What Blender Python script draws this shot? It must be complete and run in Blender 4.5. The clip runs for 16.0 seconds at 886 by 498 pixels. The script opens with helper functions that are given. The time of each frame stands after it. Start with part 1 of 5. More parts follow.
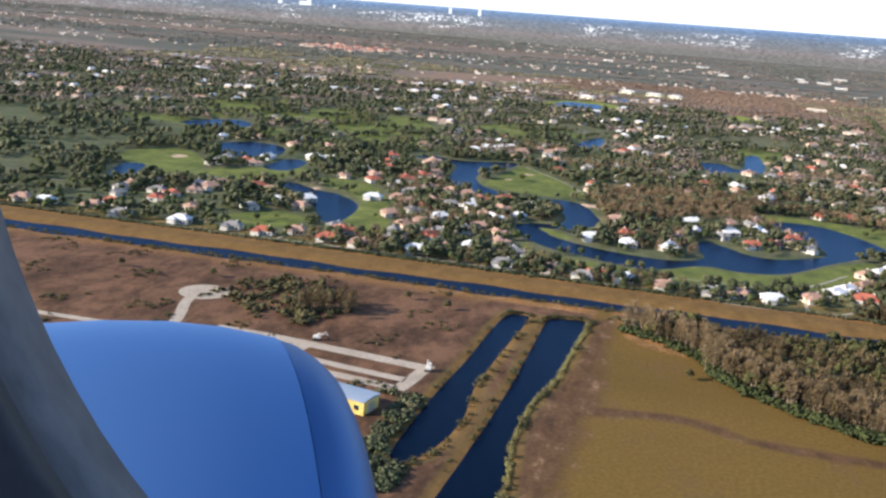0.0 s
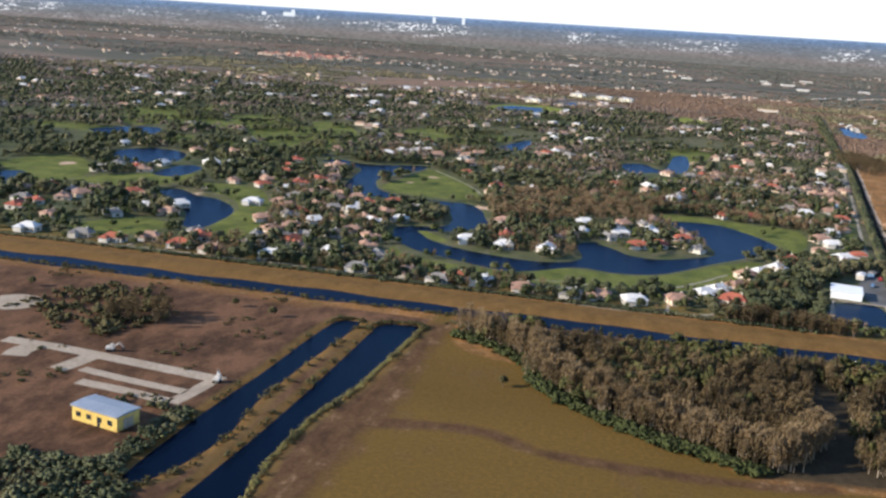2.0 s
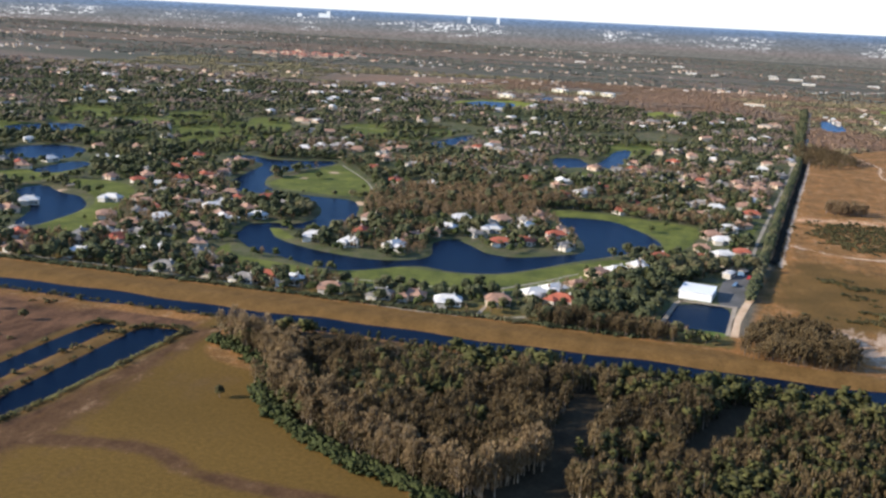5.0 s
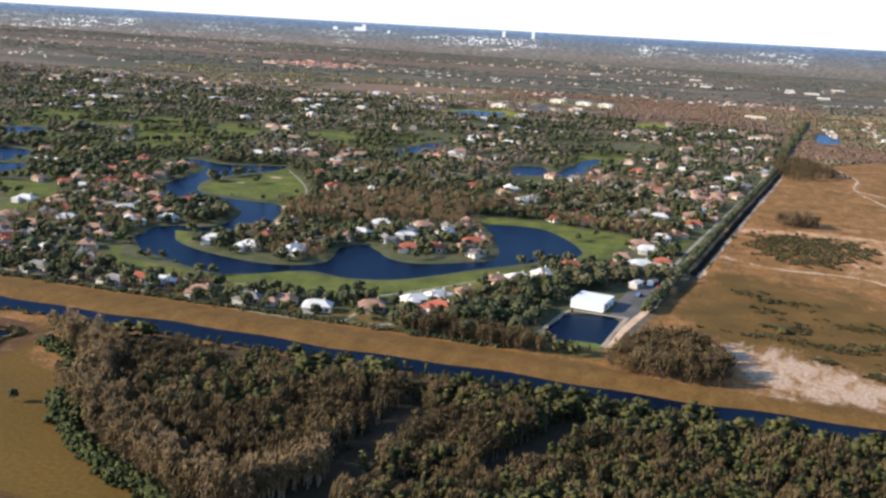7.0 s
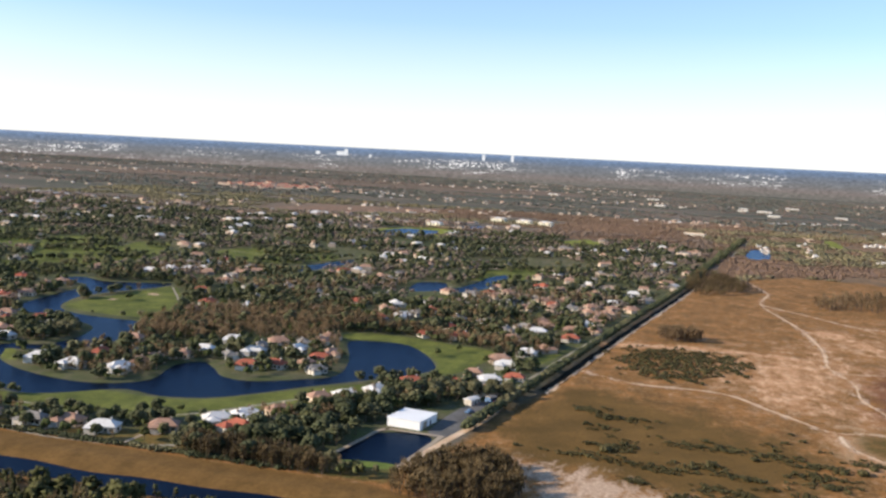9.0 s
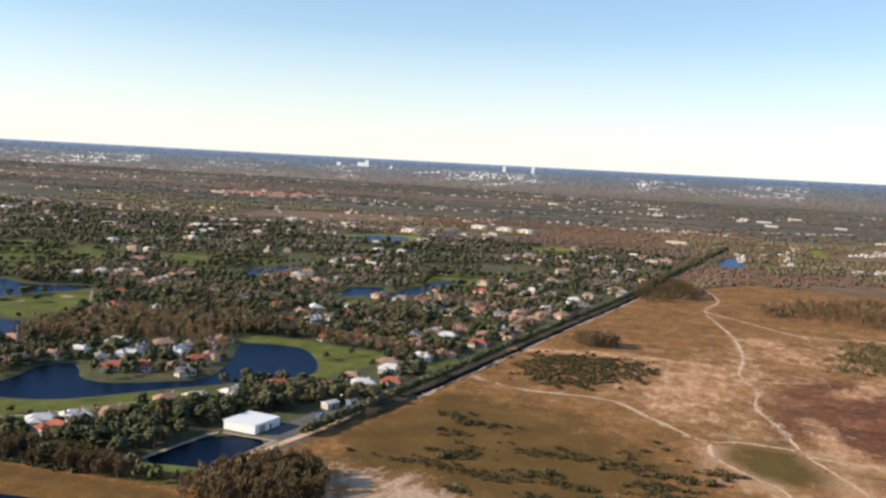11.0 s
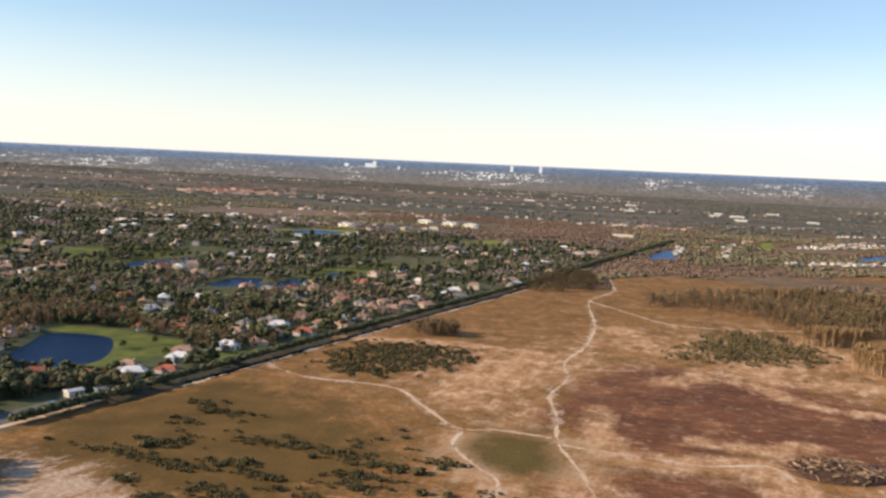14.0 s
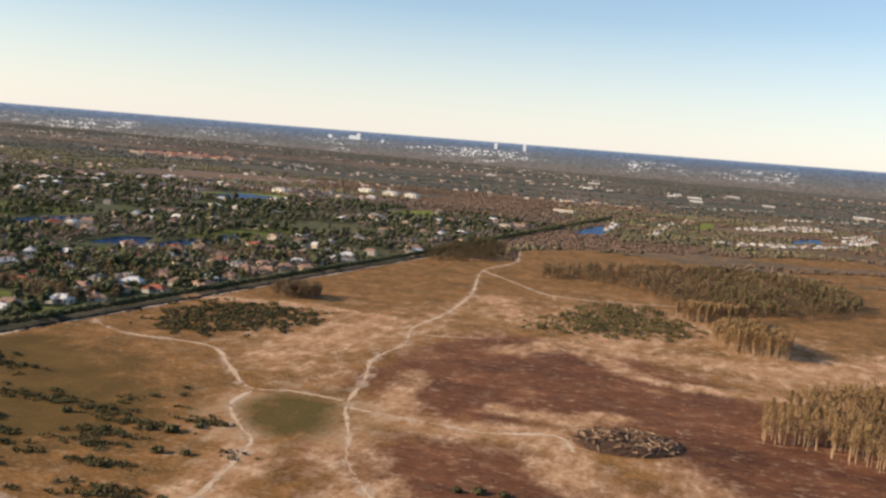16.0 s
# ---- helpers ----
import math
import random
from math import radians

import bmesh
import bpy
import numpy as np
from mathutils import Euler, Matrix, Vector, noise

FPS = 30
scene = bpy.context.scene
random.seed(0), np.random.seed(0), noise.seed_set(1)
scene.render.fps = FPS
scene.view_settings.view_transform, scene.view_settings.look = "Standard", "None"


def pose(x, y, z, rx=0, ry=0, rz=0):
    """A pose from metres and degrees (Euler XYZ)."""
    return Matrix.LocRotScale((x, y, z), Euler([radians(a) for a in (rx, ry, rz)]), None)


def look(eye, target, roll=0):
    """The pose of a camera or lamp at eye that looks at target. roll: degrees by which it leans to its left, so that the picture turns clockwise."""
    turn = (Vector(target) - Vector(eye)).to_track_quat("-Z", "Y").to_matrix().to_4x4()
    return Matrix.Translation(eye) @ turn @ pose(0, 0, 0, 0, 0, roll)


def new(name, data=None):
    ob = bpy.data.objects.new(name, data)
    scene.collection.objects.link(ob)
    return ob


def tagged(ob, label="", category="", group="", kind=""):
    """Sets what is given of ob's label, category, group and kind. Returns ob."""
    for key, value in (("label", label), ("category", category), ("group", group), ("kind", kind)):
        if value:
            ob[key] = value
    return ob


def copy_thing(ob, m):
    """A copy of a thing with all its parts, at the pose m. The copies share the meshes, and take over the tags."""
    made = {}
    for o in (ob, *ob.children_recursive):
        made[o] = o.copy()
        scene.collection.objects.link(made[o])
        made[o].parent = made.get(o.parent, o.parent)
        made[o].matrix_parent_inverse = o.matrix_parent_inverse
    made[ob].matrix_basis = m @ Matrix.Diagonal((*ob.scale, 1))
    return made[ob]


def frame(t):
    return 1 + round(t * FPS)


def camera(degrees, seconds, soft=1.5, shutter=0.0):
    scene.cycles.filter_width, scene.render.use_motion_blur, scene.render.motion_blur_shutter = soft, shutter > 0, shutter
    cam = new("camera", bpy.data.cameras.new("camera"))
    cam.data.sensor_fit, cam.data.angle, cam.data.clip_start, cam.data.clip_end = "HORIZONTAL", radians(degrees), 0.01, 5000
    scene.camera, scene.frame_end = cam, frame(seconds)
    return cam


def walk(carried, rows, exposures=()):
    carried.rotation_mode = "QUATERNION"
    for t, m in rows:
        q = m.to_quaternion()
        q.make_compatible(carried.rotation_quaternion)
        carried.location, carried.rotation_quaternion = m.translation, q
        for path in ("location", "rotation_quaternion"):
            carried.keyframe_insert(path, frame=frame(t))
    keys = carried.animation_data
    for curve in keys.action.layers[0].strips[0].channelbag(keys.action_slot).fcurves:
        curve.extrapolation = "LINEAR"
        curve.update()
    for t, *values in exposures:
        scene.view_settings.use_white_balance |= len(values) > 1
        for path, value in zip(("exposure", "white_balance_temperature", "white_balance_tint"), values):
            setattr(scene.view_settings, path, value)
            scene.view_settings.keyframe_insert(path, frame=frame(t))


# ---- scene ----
cam = camera(46.8, 16.0, soft=2.6)
METRES, EYE, TILT, LEAN, TURN = 570.0, 122.3, -13.15, -4.6, 13.3
ROWS = [
    (0.0, 0.0, 0.0, 0.0, 0.0, 0.0, -0.0),
    (0.5, 0.0285, 0.0098, -0.0018, 0.21, 0.8, 0.4),
    (1.0, 0.0561, 0.0197, -0.0031, 0.69, 1.19, 0.78),
    (1.5, 0.0835, 0.0283, -0.0035, 2.04, 0.7, 0.63),
    (2.0, 0.1138, 0.039, -0.0056, -0.69, 0.49, 0.9),
    (2.5, 0.1426, 0.0492, -0.005, -1.31, 0.36, 1.41),
    (3.0, 0.1704, 0.0591, -0.0057, -0.49, 0.54, 1.59),
    (5.5, 0.3179, 0.1093, -0.0119, 1.79, 0.61, 1.33),
    (6.0, 0.3456, 0.1179, -0.0142, 2.38, 1.14, 2.07),
    (6.5, 0.3745, 0.1274, -0.0169, 2.72, 0.51, 2.47),
    (7.0, 0.4024, 0.1374, -0.0178, 3.08, 1.28, 0.3),
    (7.5, 0.434, 0.1456, -0.0192, 4.27, 1.59, 0.16),
    (8.0, 0.4665, 0.1549, -0.0175, 4.53, 2.47, 0.19),
    (8.5, 0.4955, 0.1664, -0.0176, 3.69, 5.53, 0.36),
    (9.0, 0.5238, 0.1783, -0.0232, 2.1, 8.04, 0.78),
    (11.5, 0.6749, 0.2275, -0.0319, 3.43, 9.03, 0.39),
    (12.0, 0.7046, 0.2365, -0.0344, 3.47, 9.66, 0.66),
    (12.5, 0.7354, 0.246, -0.0363, 3.55, 9.92, 0.97),
    (13.0, 0.7658, 0.2557, -0.038, 3.66, 9.53, 0.95),
    (13.5, 0.7959, 0.2642, -0.0401, 3.73, 8.99, 1.01),
    (14.0, 0.827, 0.2735, -0.0416, 3.69, 8.71, 0.69),
    (14.5, 0.8569, 0.2837, -0.0441, 2.49, 8.99, 0.44),
    (15.0, 0.8878, 0.2918, -0.046, 3.11, 8.68, -0.33),
    (15.5, 0.9176, 0.302, -0.0482, 2.38, 8.04, -0.59),
    (16.0, 0.9465, 0.3106, -0.05, 2.38, 7.32, -0.99),
]
EXPOSURES = [(0.0, 0.86, 5800, 9), (0.3, 0.54, 5850, 9), (3.0, 0.5, 5850, 9), (6.0, 0.54, 5950, 9), (8.5, 0.64, 6200, 10), (9.2, 0.34, 6300, 10), (12.0, 0.3, 6600, 11), (15.0, 0.24, 6750, 12), (16.0, 0.1, 6800, 12)]
walk(cam, [(t, pose(0, 0, EYE, TILT, LEAN, TURN) @ pose(METRES * x, METRES * y, METRES * z, 90 + pitch, roll, yaw)) for t, x, y, z, yaw, pitch, roll in ROWS], EXPOSURES)

# ---- sky, distance and sun ----
SUN_AZ, SUN_EL = radians(205.0), radians(23.0)      # direction towards the sun, counted from +x
SUN_WAY = Vector((math.cos(SUN_AZ) * math.cos(SUN_EL), math.sin(SUN_AZ) * math.cos(SUN_EL), math.sin(SUN_EL)))


def link(nt, a, b):
    nt.links.new(a, b)


def node(nt, kind, **values):
    n = nt.nodes.new(kind)
    for key, value in values.items():
        if key in n.inputs:
            n.inputs[key].default_value = value
    return n


def math_node(nt, op, a, b=None, clamp=False):
    n = nt.nodes.new("ShaderNodeMath")
    n.operation, n.use_clamp = op, clamp
    for i, v in enumerate((a, b)):
        if v is None:
            continue
        if isinstance(v, (int, float)):
            n.inputs[i].default_value = v
        else:
            link(nt, v, n.inputs[i])
    return n.outputs[0]


def mix_color(nt, fac, a, b, blend="MIX"):
    n = nt.nodes.new("ShaderNodeMix")
    n.data_type, n.blend_type = "RGBA", blend
    for i, v in ((0, fac), (6, a), (7, b)):
        if isinstance(v, (int, float)):
            n.inputs[i].default_value = v
        elif isinstance(v, tuple):
            n.inputs[i].default_value = (*v, 1) if len(v) == 3 else v
        else:
            link(nt, v, n.inputs[i])
    return n.outputs[2]


def ramp(nt, fac, stops):
    n = nt.nodes.new("ShaderNodeValToRGB")
    e = n.color_ramp.elements
    while len(e) < len(stops):
        e.new(0.5)
    for el, (p, c) in zip(e, stops):
        el.position = p
        el.color = (*c, 1) if isinstance(c, tuple) else (c, c, c, 1)
    link(nt, fac, n.inputs[0])
    return n.outputs[0]


def noise_node(nt, vector, scale, detail=4.0, rough=0.55, stretch=None):
    if stretch:
        m = nt.nodes.new("ShaderNodeMapping")
        m.inputs["Scale"].default_value = stretch
        link(nt, vector, m.inputs["Vector"])
        vector = m.outputs[0]
    n = node(nt, "ShaderNodeTexNoise", Scale=scale, Detail=detail, Roughness=rough)
    link(nt, vector, n.inputs["Vector"])
    return n.outputs[0]


def make_world():
    w = bpy.data.worlds.new("sky")
    scene.world = w
    w.use_nodes = True
    nt = w.node_tree
    nt.nodes.clear()
    out = nt.nodes.new("ShaderNodeOutputWorld")
    bg = nt.nodes.new("ShaderNodeBackground")
    sky = nt.nodes.new("ShaderNodeTexSky")
    sky.sky_type, sky.sun_disc = "NISHITA", False
    sky.sun_elevation = SUN_EL
    sky.sun_rotation = math.pi / 2 - SUN_AZ
    sky.altitude = 150
    sky.air_density, sky.dust_density, sky.ozone_density = 1.0, 0.15, 1.6
    co = nt.nodes.new("ShaderNodeTexCoord").outputs["Generated"]
    sep = nt.nodes.new("ShaderNodeSeparateXYZ")
    link(nt, co, sep.inputs[0])
    # the far horizon is tilted sideways to fit the camera's view
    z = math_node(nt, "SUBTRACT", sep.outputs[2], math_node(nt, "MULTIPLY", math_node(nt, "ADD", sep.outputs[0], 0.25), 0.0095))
    # the far country past the ground sheet: woods, a pale town belt, then land up to the horizon, haze painted into its
    # bluer bands
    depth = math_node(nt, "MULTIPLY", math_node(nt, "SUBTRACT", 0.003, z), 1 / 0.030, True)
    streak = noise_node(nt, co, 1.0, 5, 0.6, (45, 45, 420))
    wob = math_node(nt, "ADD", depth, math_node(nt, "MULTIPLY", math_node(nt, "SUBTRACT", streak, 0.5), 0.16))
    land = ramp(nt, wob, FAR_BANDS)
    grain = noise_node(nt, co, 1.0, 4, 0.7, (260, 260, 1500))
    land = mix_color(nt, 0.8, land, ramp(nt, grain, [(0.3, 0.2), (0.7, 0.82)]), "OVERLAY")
    town = math_node(nt, "MULTIPLY", ramp(nt, depth, [(0.2, 0.0), (0.3, 1.0), (0.58, 0.9), (0.72, 0.0)]),
                     ramp(nt, noise_node(nt, co, 1.0, 2, 0.5, (14, 14, 60)), [(0.46, 0.0), (0.6, 1.0)]))
    specks = math_node(nt, "MULTIPLY", ramp(nt, noise_node(nt, co, 1.0, 2, 0.6, (380, 380, 950)), [(0.52, 0.0), (0.6, 1.0)]), ramp(nt, noise_node(nt, co, 1.0, 2, 0.6, (40, 40, 420)), [(0.47, 0.0), (0.55, 1.0)]))
    land = mix_color(nt, math_node(nt, "MULTIPLY", town, specks), land, FAR_TOWN)
    skyc = mix_color(nt, 1.0, sky.outputs[0], (SKY * 1.0, SKY * 1.045, SKY * 1.14), "MULTIPLY")
    hsv = nt.nodes.new("ShaderNodeHueSaturation")
    hsv.inputs["Saturation"].default_value = 1.0
    link(nt, skyc, hsv.inputs["Color"])
    skyc = hsv.outputs[0]
    glare = math_node(nt, "MULTIPLY", math_node(nt, "SUBTRACT", 0.125, z), 5.2, True)
    skyc = mix_color(nt, glare, skyc, (0.87, 0.86, 0.885))
    # the city's few high buildings, pale above the belt: bearing, half width, foot and top as slopes
    east = math_node(nt, "ARCTAN2", sep.outputs[1], sep.outputs[0])
    for bearing, half, foot, top in ((110.55, 0.10, -0.005, 0.0012), (110.85, 0.22, -0.005, -0.0012), (101.3, 0.085, -0.0035, 0.0032), (102.9, 0.085, -0.0035, 0.0022), (112.1, 0.12, -0.005, -0.002), (109.2, 0.06, -0.006, -0.003)):
        side = math_node(nt, "LESS_THAN", math_node(nt, "ABSOLUTE", math_node(nt, "SUBTRACT", east, radians(bearing))), radians(half))
        tall = math_node(nt, "MULTIPLY", math_node(nt, "GREATER_THAN", z, foot), math_node(nt, "LESS_THAN", z, top))
        land = mix_color(nt, math_node(nt, "MULTIPLY", side, tall), land, (0.66, 0.66, 0.66))
        skyc = mix_color(nt, math_node(nt, "MULTIPLY", side, tall), skyc, (0.66, 0.66, 0.66))
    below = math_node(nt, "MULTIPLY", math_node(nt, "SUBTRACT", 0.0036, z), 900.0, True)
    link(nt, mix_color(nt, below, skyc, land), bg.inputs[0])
    link(nt, bg.outputs[0], out.inputs[0])


SKY = 0.128
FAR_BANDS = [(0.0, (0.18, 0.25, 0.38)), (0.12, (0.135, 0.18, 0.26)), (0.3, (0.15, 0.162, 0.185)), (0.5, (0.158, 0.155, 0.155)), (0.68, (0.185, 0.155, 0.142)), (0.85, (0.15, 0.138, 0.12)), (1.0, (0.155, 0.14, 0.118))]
FAR_TOWN = (0.95, 0.9, 0.86)
make_world()
sun = new("sun", bpy.data.lights.new("sun", "SUN"))
sun.data.energy, sun.data.angle, sun.data.color = 5.0, radians(0.6), (1.0, 0.86, 0.68)
sun.matrix_world = look(SUN_WAY * 400, (0, 0, 0))

# ---- materials ----


def principled(name, rough=0.9, metal=0.0, spec=0.3):
    m = bpy.data.materials.new(name)
    m.use_nodes = True
    nt = m.node_tree
    b = nt.nodes["Principled BSDF"]
    b.inputs["Roughness"].default_value = rough
    b.inputs["Metallic"].default_value = metal
    b.inputs["Specular IOR Level"].default_value = spec
    return m, nt, b


def bump(nt, b, height, strength, distance):
    n = node(nt, "ShaderNodeBump", Strength=strength, Distance=distance)
    link(nt, height, n.inputs["Height"])
    link(nt, n.outputs[0], b.inputs["Normal"])


def position(nt):
    return nt.nodes.new("ShaderNodeNewGeometry").outputs["Position"]


def mat_varied(name, colors, scale, rough=0.85, spec=0.2, fine=None, island=0.0, relief=0.0, metal=0.0):
    """A surface whose colour wanders between the given ones at a large and a fine scale."""
    m, nt, b = principled(name, rough, metal, spec)
    p = position(nt)
    f = noise_node(nt, p, scale, 5, 0.6)
    n = len(colors)
    c = ramp(nt, f, [(0.3 + 0.4 * i / max(1, n - 1), c) for i, c in enumerate(colors)])
    g = noise_node(nt, p, fine or scale * 9, 3, 0.6)
    c = mix_color(nt, 0.35, c, ramp(nt, g, [(0.3, 0.2), (0.7, 0.8)]), "OVERLAY")
    if island:
        r = nt.nodes.new("ShaderNodeNewGeometry").outputs["Random Per Island"]
        c = mix_color(nt, island, c, ramp(nt, r, [(0.0, 0.15), (1.0, 0.85)]), "OVERLAY")
    link(nt, c, b.inputs["Base Color"])
    if relief:
        bump(nt, b, g, 0.5, relief)
    return m


def attr(nt, name):
    n = nt.nodes.new("ShaderNodeAttribute")
    n.attribute_name = name
    return n.outputs["Fac"]


def mat_ground():
    m, nt, b = principled("ground", 0.95, 0, 0.1)
    p = position(nt)
    big = noise_node(nt, p, 0.006, 7, 0.62, (0.4, 1.0, 1))
    mid = noise_node(nt, p, 0.05, 6, 0.62)
    streak = noise_node(nt, p, 0.035, 8, 0.7, (1.2, 0.6, 1))
    patch = noise_node(nt, p, 0.12, 7, 0.72, (1.2, 0.6, 1))
    fine = noise_node(nt, p, 0.7, 5, 0.7)
    fleck = noise_node(nt, p, 0.22, 8, 0.78, (0.7, 1.3, 1))
    scar = noise_node(nt, p, 0.028, 10, 0.78, (0.9, 1.3, 1))

    def zone(name, soft, wobble, source=None):
        """0..1 from the zone's weight, its edge broken up by the noise."""
        a = math_node(nt, "ADD", attr(nt, name), math_node(nt, "MULTIPLY", math_node(nt, "SUBTRACT", source or mid, 0.5), wobble))
        w = math_node(nt, "MULTIPLY", math_node(nt, "SUBTRACT", a, 0.5 - soft / 2), 1 / soft, True)
        return math_node(nt, "MULTIPLY", w, math_node(nt, "MULTIPLY", attr(nt, name), 4.0, True))

    # wild land is paled too, distance haze put into its colour
    wild = ramp(nt, big, [(0.4, (0.104, 0.099, 0.07)), (0.5, (0.15, 0.126, 0.09)), (0.58, (0.222, 0.162, 0.118)), (0.7, (0.275, 0.19, 0.136))])
    wild = mix_color(nt, ramp(nt, patch, [(0.42, 0.0), (0.6, 0.7)]), wild, (0.078, 0.08, 0.058))
    field = ramp(nt, mid, [(0.30, (0.135, 0.072, 0.019)), (0.46, (0.245, 0.117, 0.034)), (0.58, (0.33, 0.15, 0.044)), (0.7, (0.47, 0.235, 0.09))])
    field = mix_color(nt, ramp(nt, patch, [(0.46, 0.0), (0.62, 0.75)]), field, (0.14, 0.08, 0.028))
    field = mix_color(nt, ramp(nt, fine, [(0.5, 0.0), (0.68, 0.5)]), field, (0.42, 0.245, 0.115))
    c = mix_color(nt, zone("field", 0.35, 0.5), wild, field)
    blot = math_node(nt, "ADD", math_node(nt, "MULTIPLY", streak, 0.55), math_node(nt, "MULTIPLY", patch, 0.45))
    pale = ramp(nt, patch, [(0.3, (0.35, 0.172, 0.072)), (0.5, (0.55, 0.30, 0.148)), (0.62, (0.72, 0.45, 0.26))])
    burn = ramp(nt, scar, [(0.36, (0.08, 0.033, 0.02)), (0.48, (0.165, 0.063, 0.03)), (0.57, (0.235, 0.092, 0.042)), (0.65, (0.46, 0.24, 0.12))])
    burn = mix_color(nt, ramp(nt, patch, [(0.5, 0.0), (0.6, 0.75)]), burn, (0.14, 0.057, 0.029))
    c = mix_color(nt, zone("burn", 0.3, 2.6, blot), c, burn)
    c = mix_color(nt, zone("pale", 0.65, 4.4, blot), c, pale)
    heather = ramp(nt, patch, [(0.36, (0.18, 0.112, 0.072)), (0.5, (0.26, 0.158, 0.10)), (0.66, (0.32, 0.20, 0.13))])
    c = mix_color(nt, zone("heather", 0.5, 1.6, mid), c, heather)
    speckle = math_node(nt, "MULTIPLY", ramp(nt, fleck, [(0.54, 0.0), (0.62, 0.75)]), math_node(nt, "MULTIPLY", attr(nt, "field"), 0.9))
    c = mix_color(nt, speckle, c, ramp(nt, mid, [(0.4, (0.40, 0.24, 0.12)), (0.6, (0.60, 0.40, 0.24))]))
    c = mix_color(nt, math_node(nt, "MULTIPLY", ramp(nt, fleck, [(0.36, 0.7), (0.45, 0.0)]), attr(nt, "field")), c, (0.12, 0.066, 0.024))
    olive = ramp(nt, mid, [(0.35, (0.115, 0.068, 0.019)), (0.65, (0.18, 0.101, 0.029))])
    c = mix_color(nt, zone("olive", 0.4, 2.2, blot), c, olive)
    c = mix_color(nt, zone("heath", 0.5, 0.8, mid), c, ramp(nt, blot, [(0.39, (0.045, 0.026, 0.014)), (0.48, (0.10, 0.051, 0.027)), (0.56, (0.175, 0.09, 0.047))]))
    grass = ramp(nt, big, [(0.4, (0.128, 0.076, 0.0175)), (0.6, (0.162, 0.095, 0.022))])
    grass = mix_color(nt, ramp(nt, streak, [(0.55, 0.0), (0.66, 0.45)]), grass, (0.135, 0.08, 0.036))
    c = mix_color(nt, zone("meadow", 0.3, 0.5), c, grass)
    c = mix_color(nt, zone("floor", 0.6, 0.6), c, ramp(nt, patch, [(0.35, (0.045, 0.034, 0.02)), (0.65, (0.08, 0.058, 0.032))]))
    c = mix_color(nt, zone("turned", 0.5, 2.6, blot), c, ramp(nt, patch, [(0.35, (0.07, 0.036, 0.017)), (0.58, (0.13, 0.07, 0.031)), (0.7, (0.30, 0.185, 0.10))]))
    c = mix_color(nt, math_node(nt, "MULTIPLY", zone("moss", 0.9, 2.8, patch), 0.45), c, (0.105, 0.098, 0.028))
    lawn = ramp(nt, mid, [(0.35, (0.15, 0.17, 0.03)), (0.65, (0.26, 0.262, 0.05))])
    c = mix_color(nt, zone("green", 0.2, 0.3), c, lawn)
    c = mix_color(nt, zone("verge", 0.9, 1.6, patch), c, ramp(nt, mid, [(0.35, (0.052, 0.066, 0.019)), (0.65, (0.11, 0.122, 0.036))]))
    c = mix_color(nt, zone("bank", 0.3, 0.3), c, ramp(nt, patch, [(0.35, (0.13, 0.072, 0.021)), (0.65, (0.212, 0.116, 0.036))]))
    c = mix_color(nt, zone("sand", 0.4, 3.0, patch), c, ramp(nt, fine, [(0.3, (0.42, 0.275, 0.17)), (0.7, (0.64, 0.45, 0.31))]))
    c = mix_color(nt, 0.42, c, ramp(nt, fine, [(0.3, 0.2), (0.7, 0.8)]), "OVERLAY")
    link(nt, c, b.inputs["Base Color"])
    bump(nt, b, fine, 0.35, 0.5)
    return m


def mat_water():
    """Dark ruffled lake water, the higher sky's blue painted in as a gloss tint; the gloss grows towards grazing views.
    """
    m, nt, b = principled("water", 0.6, 0, 0.0)
    p = position(nt)
    c = ramp(nt, noise_node(nt, p, 0.02, 3), [(0.3, (0.0008, 0.0024, 0.0068)), (0.7, (0.0014, 0.0037, 0.0105))])
    link(nt, c, b.inputs["Base Color"])
    ripple = node(nt, "ShaderNodeBump", Strength=0.6, Distance=0.5)
    link(nt, noise_node(nt, p, 0.9, 4, 0.6), ripple.inputs["Height"])
    gloss = node(nt, "ShaderNodeBsdfGlossy", Roughness=0.22)
    gloss.inputs["Color"].default_value = (0.36, 0.48, 0.66, 1)
    fresnel = node(nt, "ShaderNodeFresnel", IOR=1.2)
    mix = nt.nodes.new("ShaderNodeMixShader")
    link(nt, ripple.outputs[0], gloss.inputs["Normal"])
    link(nt, fresnel.outputs[0], mix.inputs[0])
    link(nt, b.outputs[0], mix.inputs[1])
    link(nt, gloss.outputs[0], mix.inputs[2])
    link(nt, mix.outputs[0], nt.nodes["Material Output"].inputs["Surface"])
    return m


GROUND = mat_ground()
WATER = mat_water()
LEAF_DARK = mat_varied("leaf_dark", [(0.036, 0.044, 0.019), (0.072, 0.077, 0.035), (0.145, 0.124, 0.063)], 0.03, fine=0.5, island=0.5)
LEAF_PINE = mat_varied("leaf_pine", [(0.042, 0.054, 0.015), (0.068, 0.078, 0.024), (0.105, 0.102, 0.036)], 0.03, fine=0.5, island=0.5)
# far leaves and twigs are paled: distance haze put into their colours
HAZED_LEAF = mat_varied("hazed_leaf", [(0.092, 0.099, 0.08), (0.138, 0.137, 0.108), (0.195, 0.174, 0.136)], 0.004, fine=0.2, island=0.4)
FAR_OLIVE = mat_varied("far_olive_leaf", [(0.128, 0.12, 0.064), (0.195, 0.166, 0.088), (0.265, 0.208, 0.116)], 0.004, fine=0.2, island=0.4)
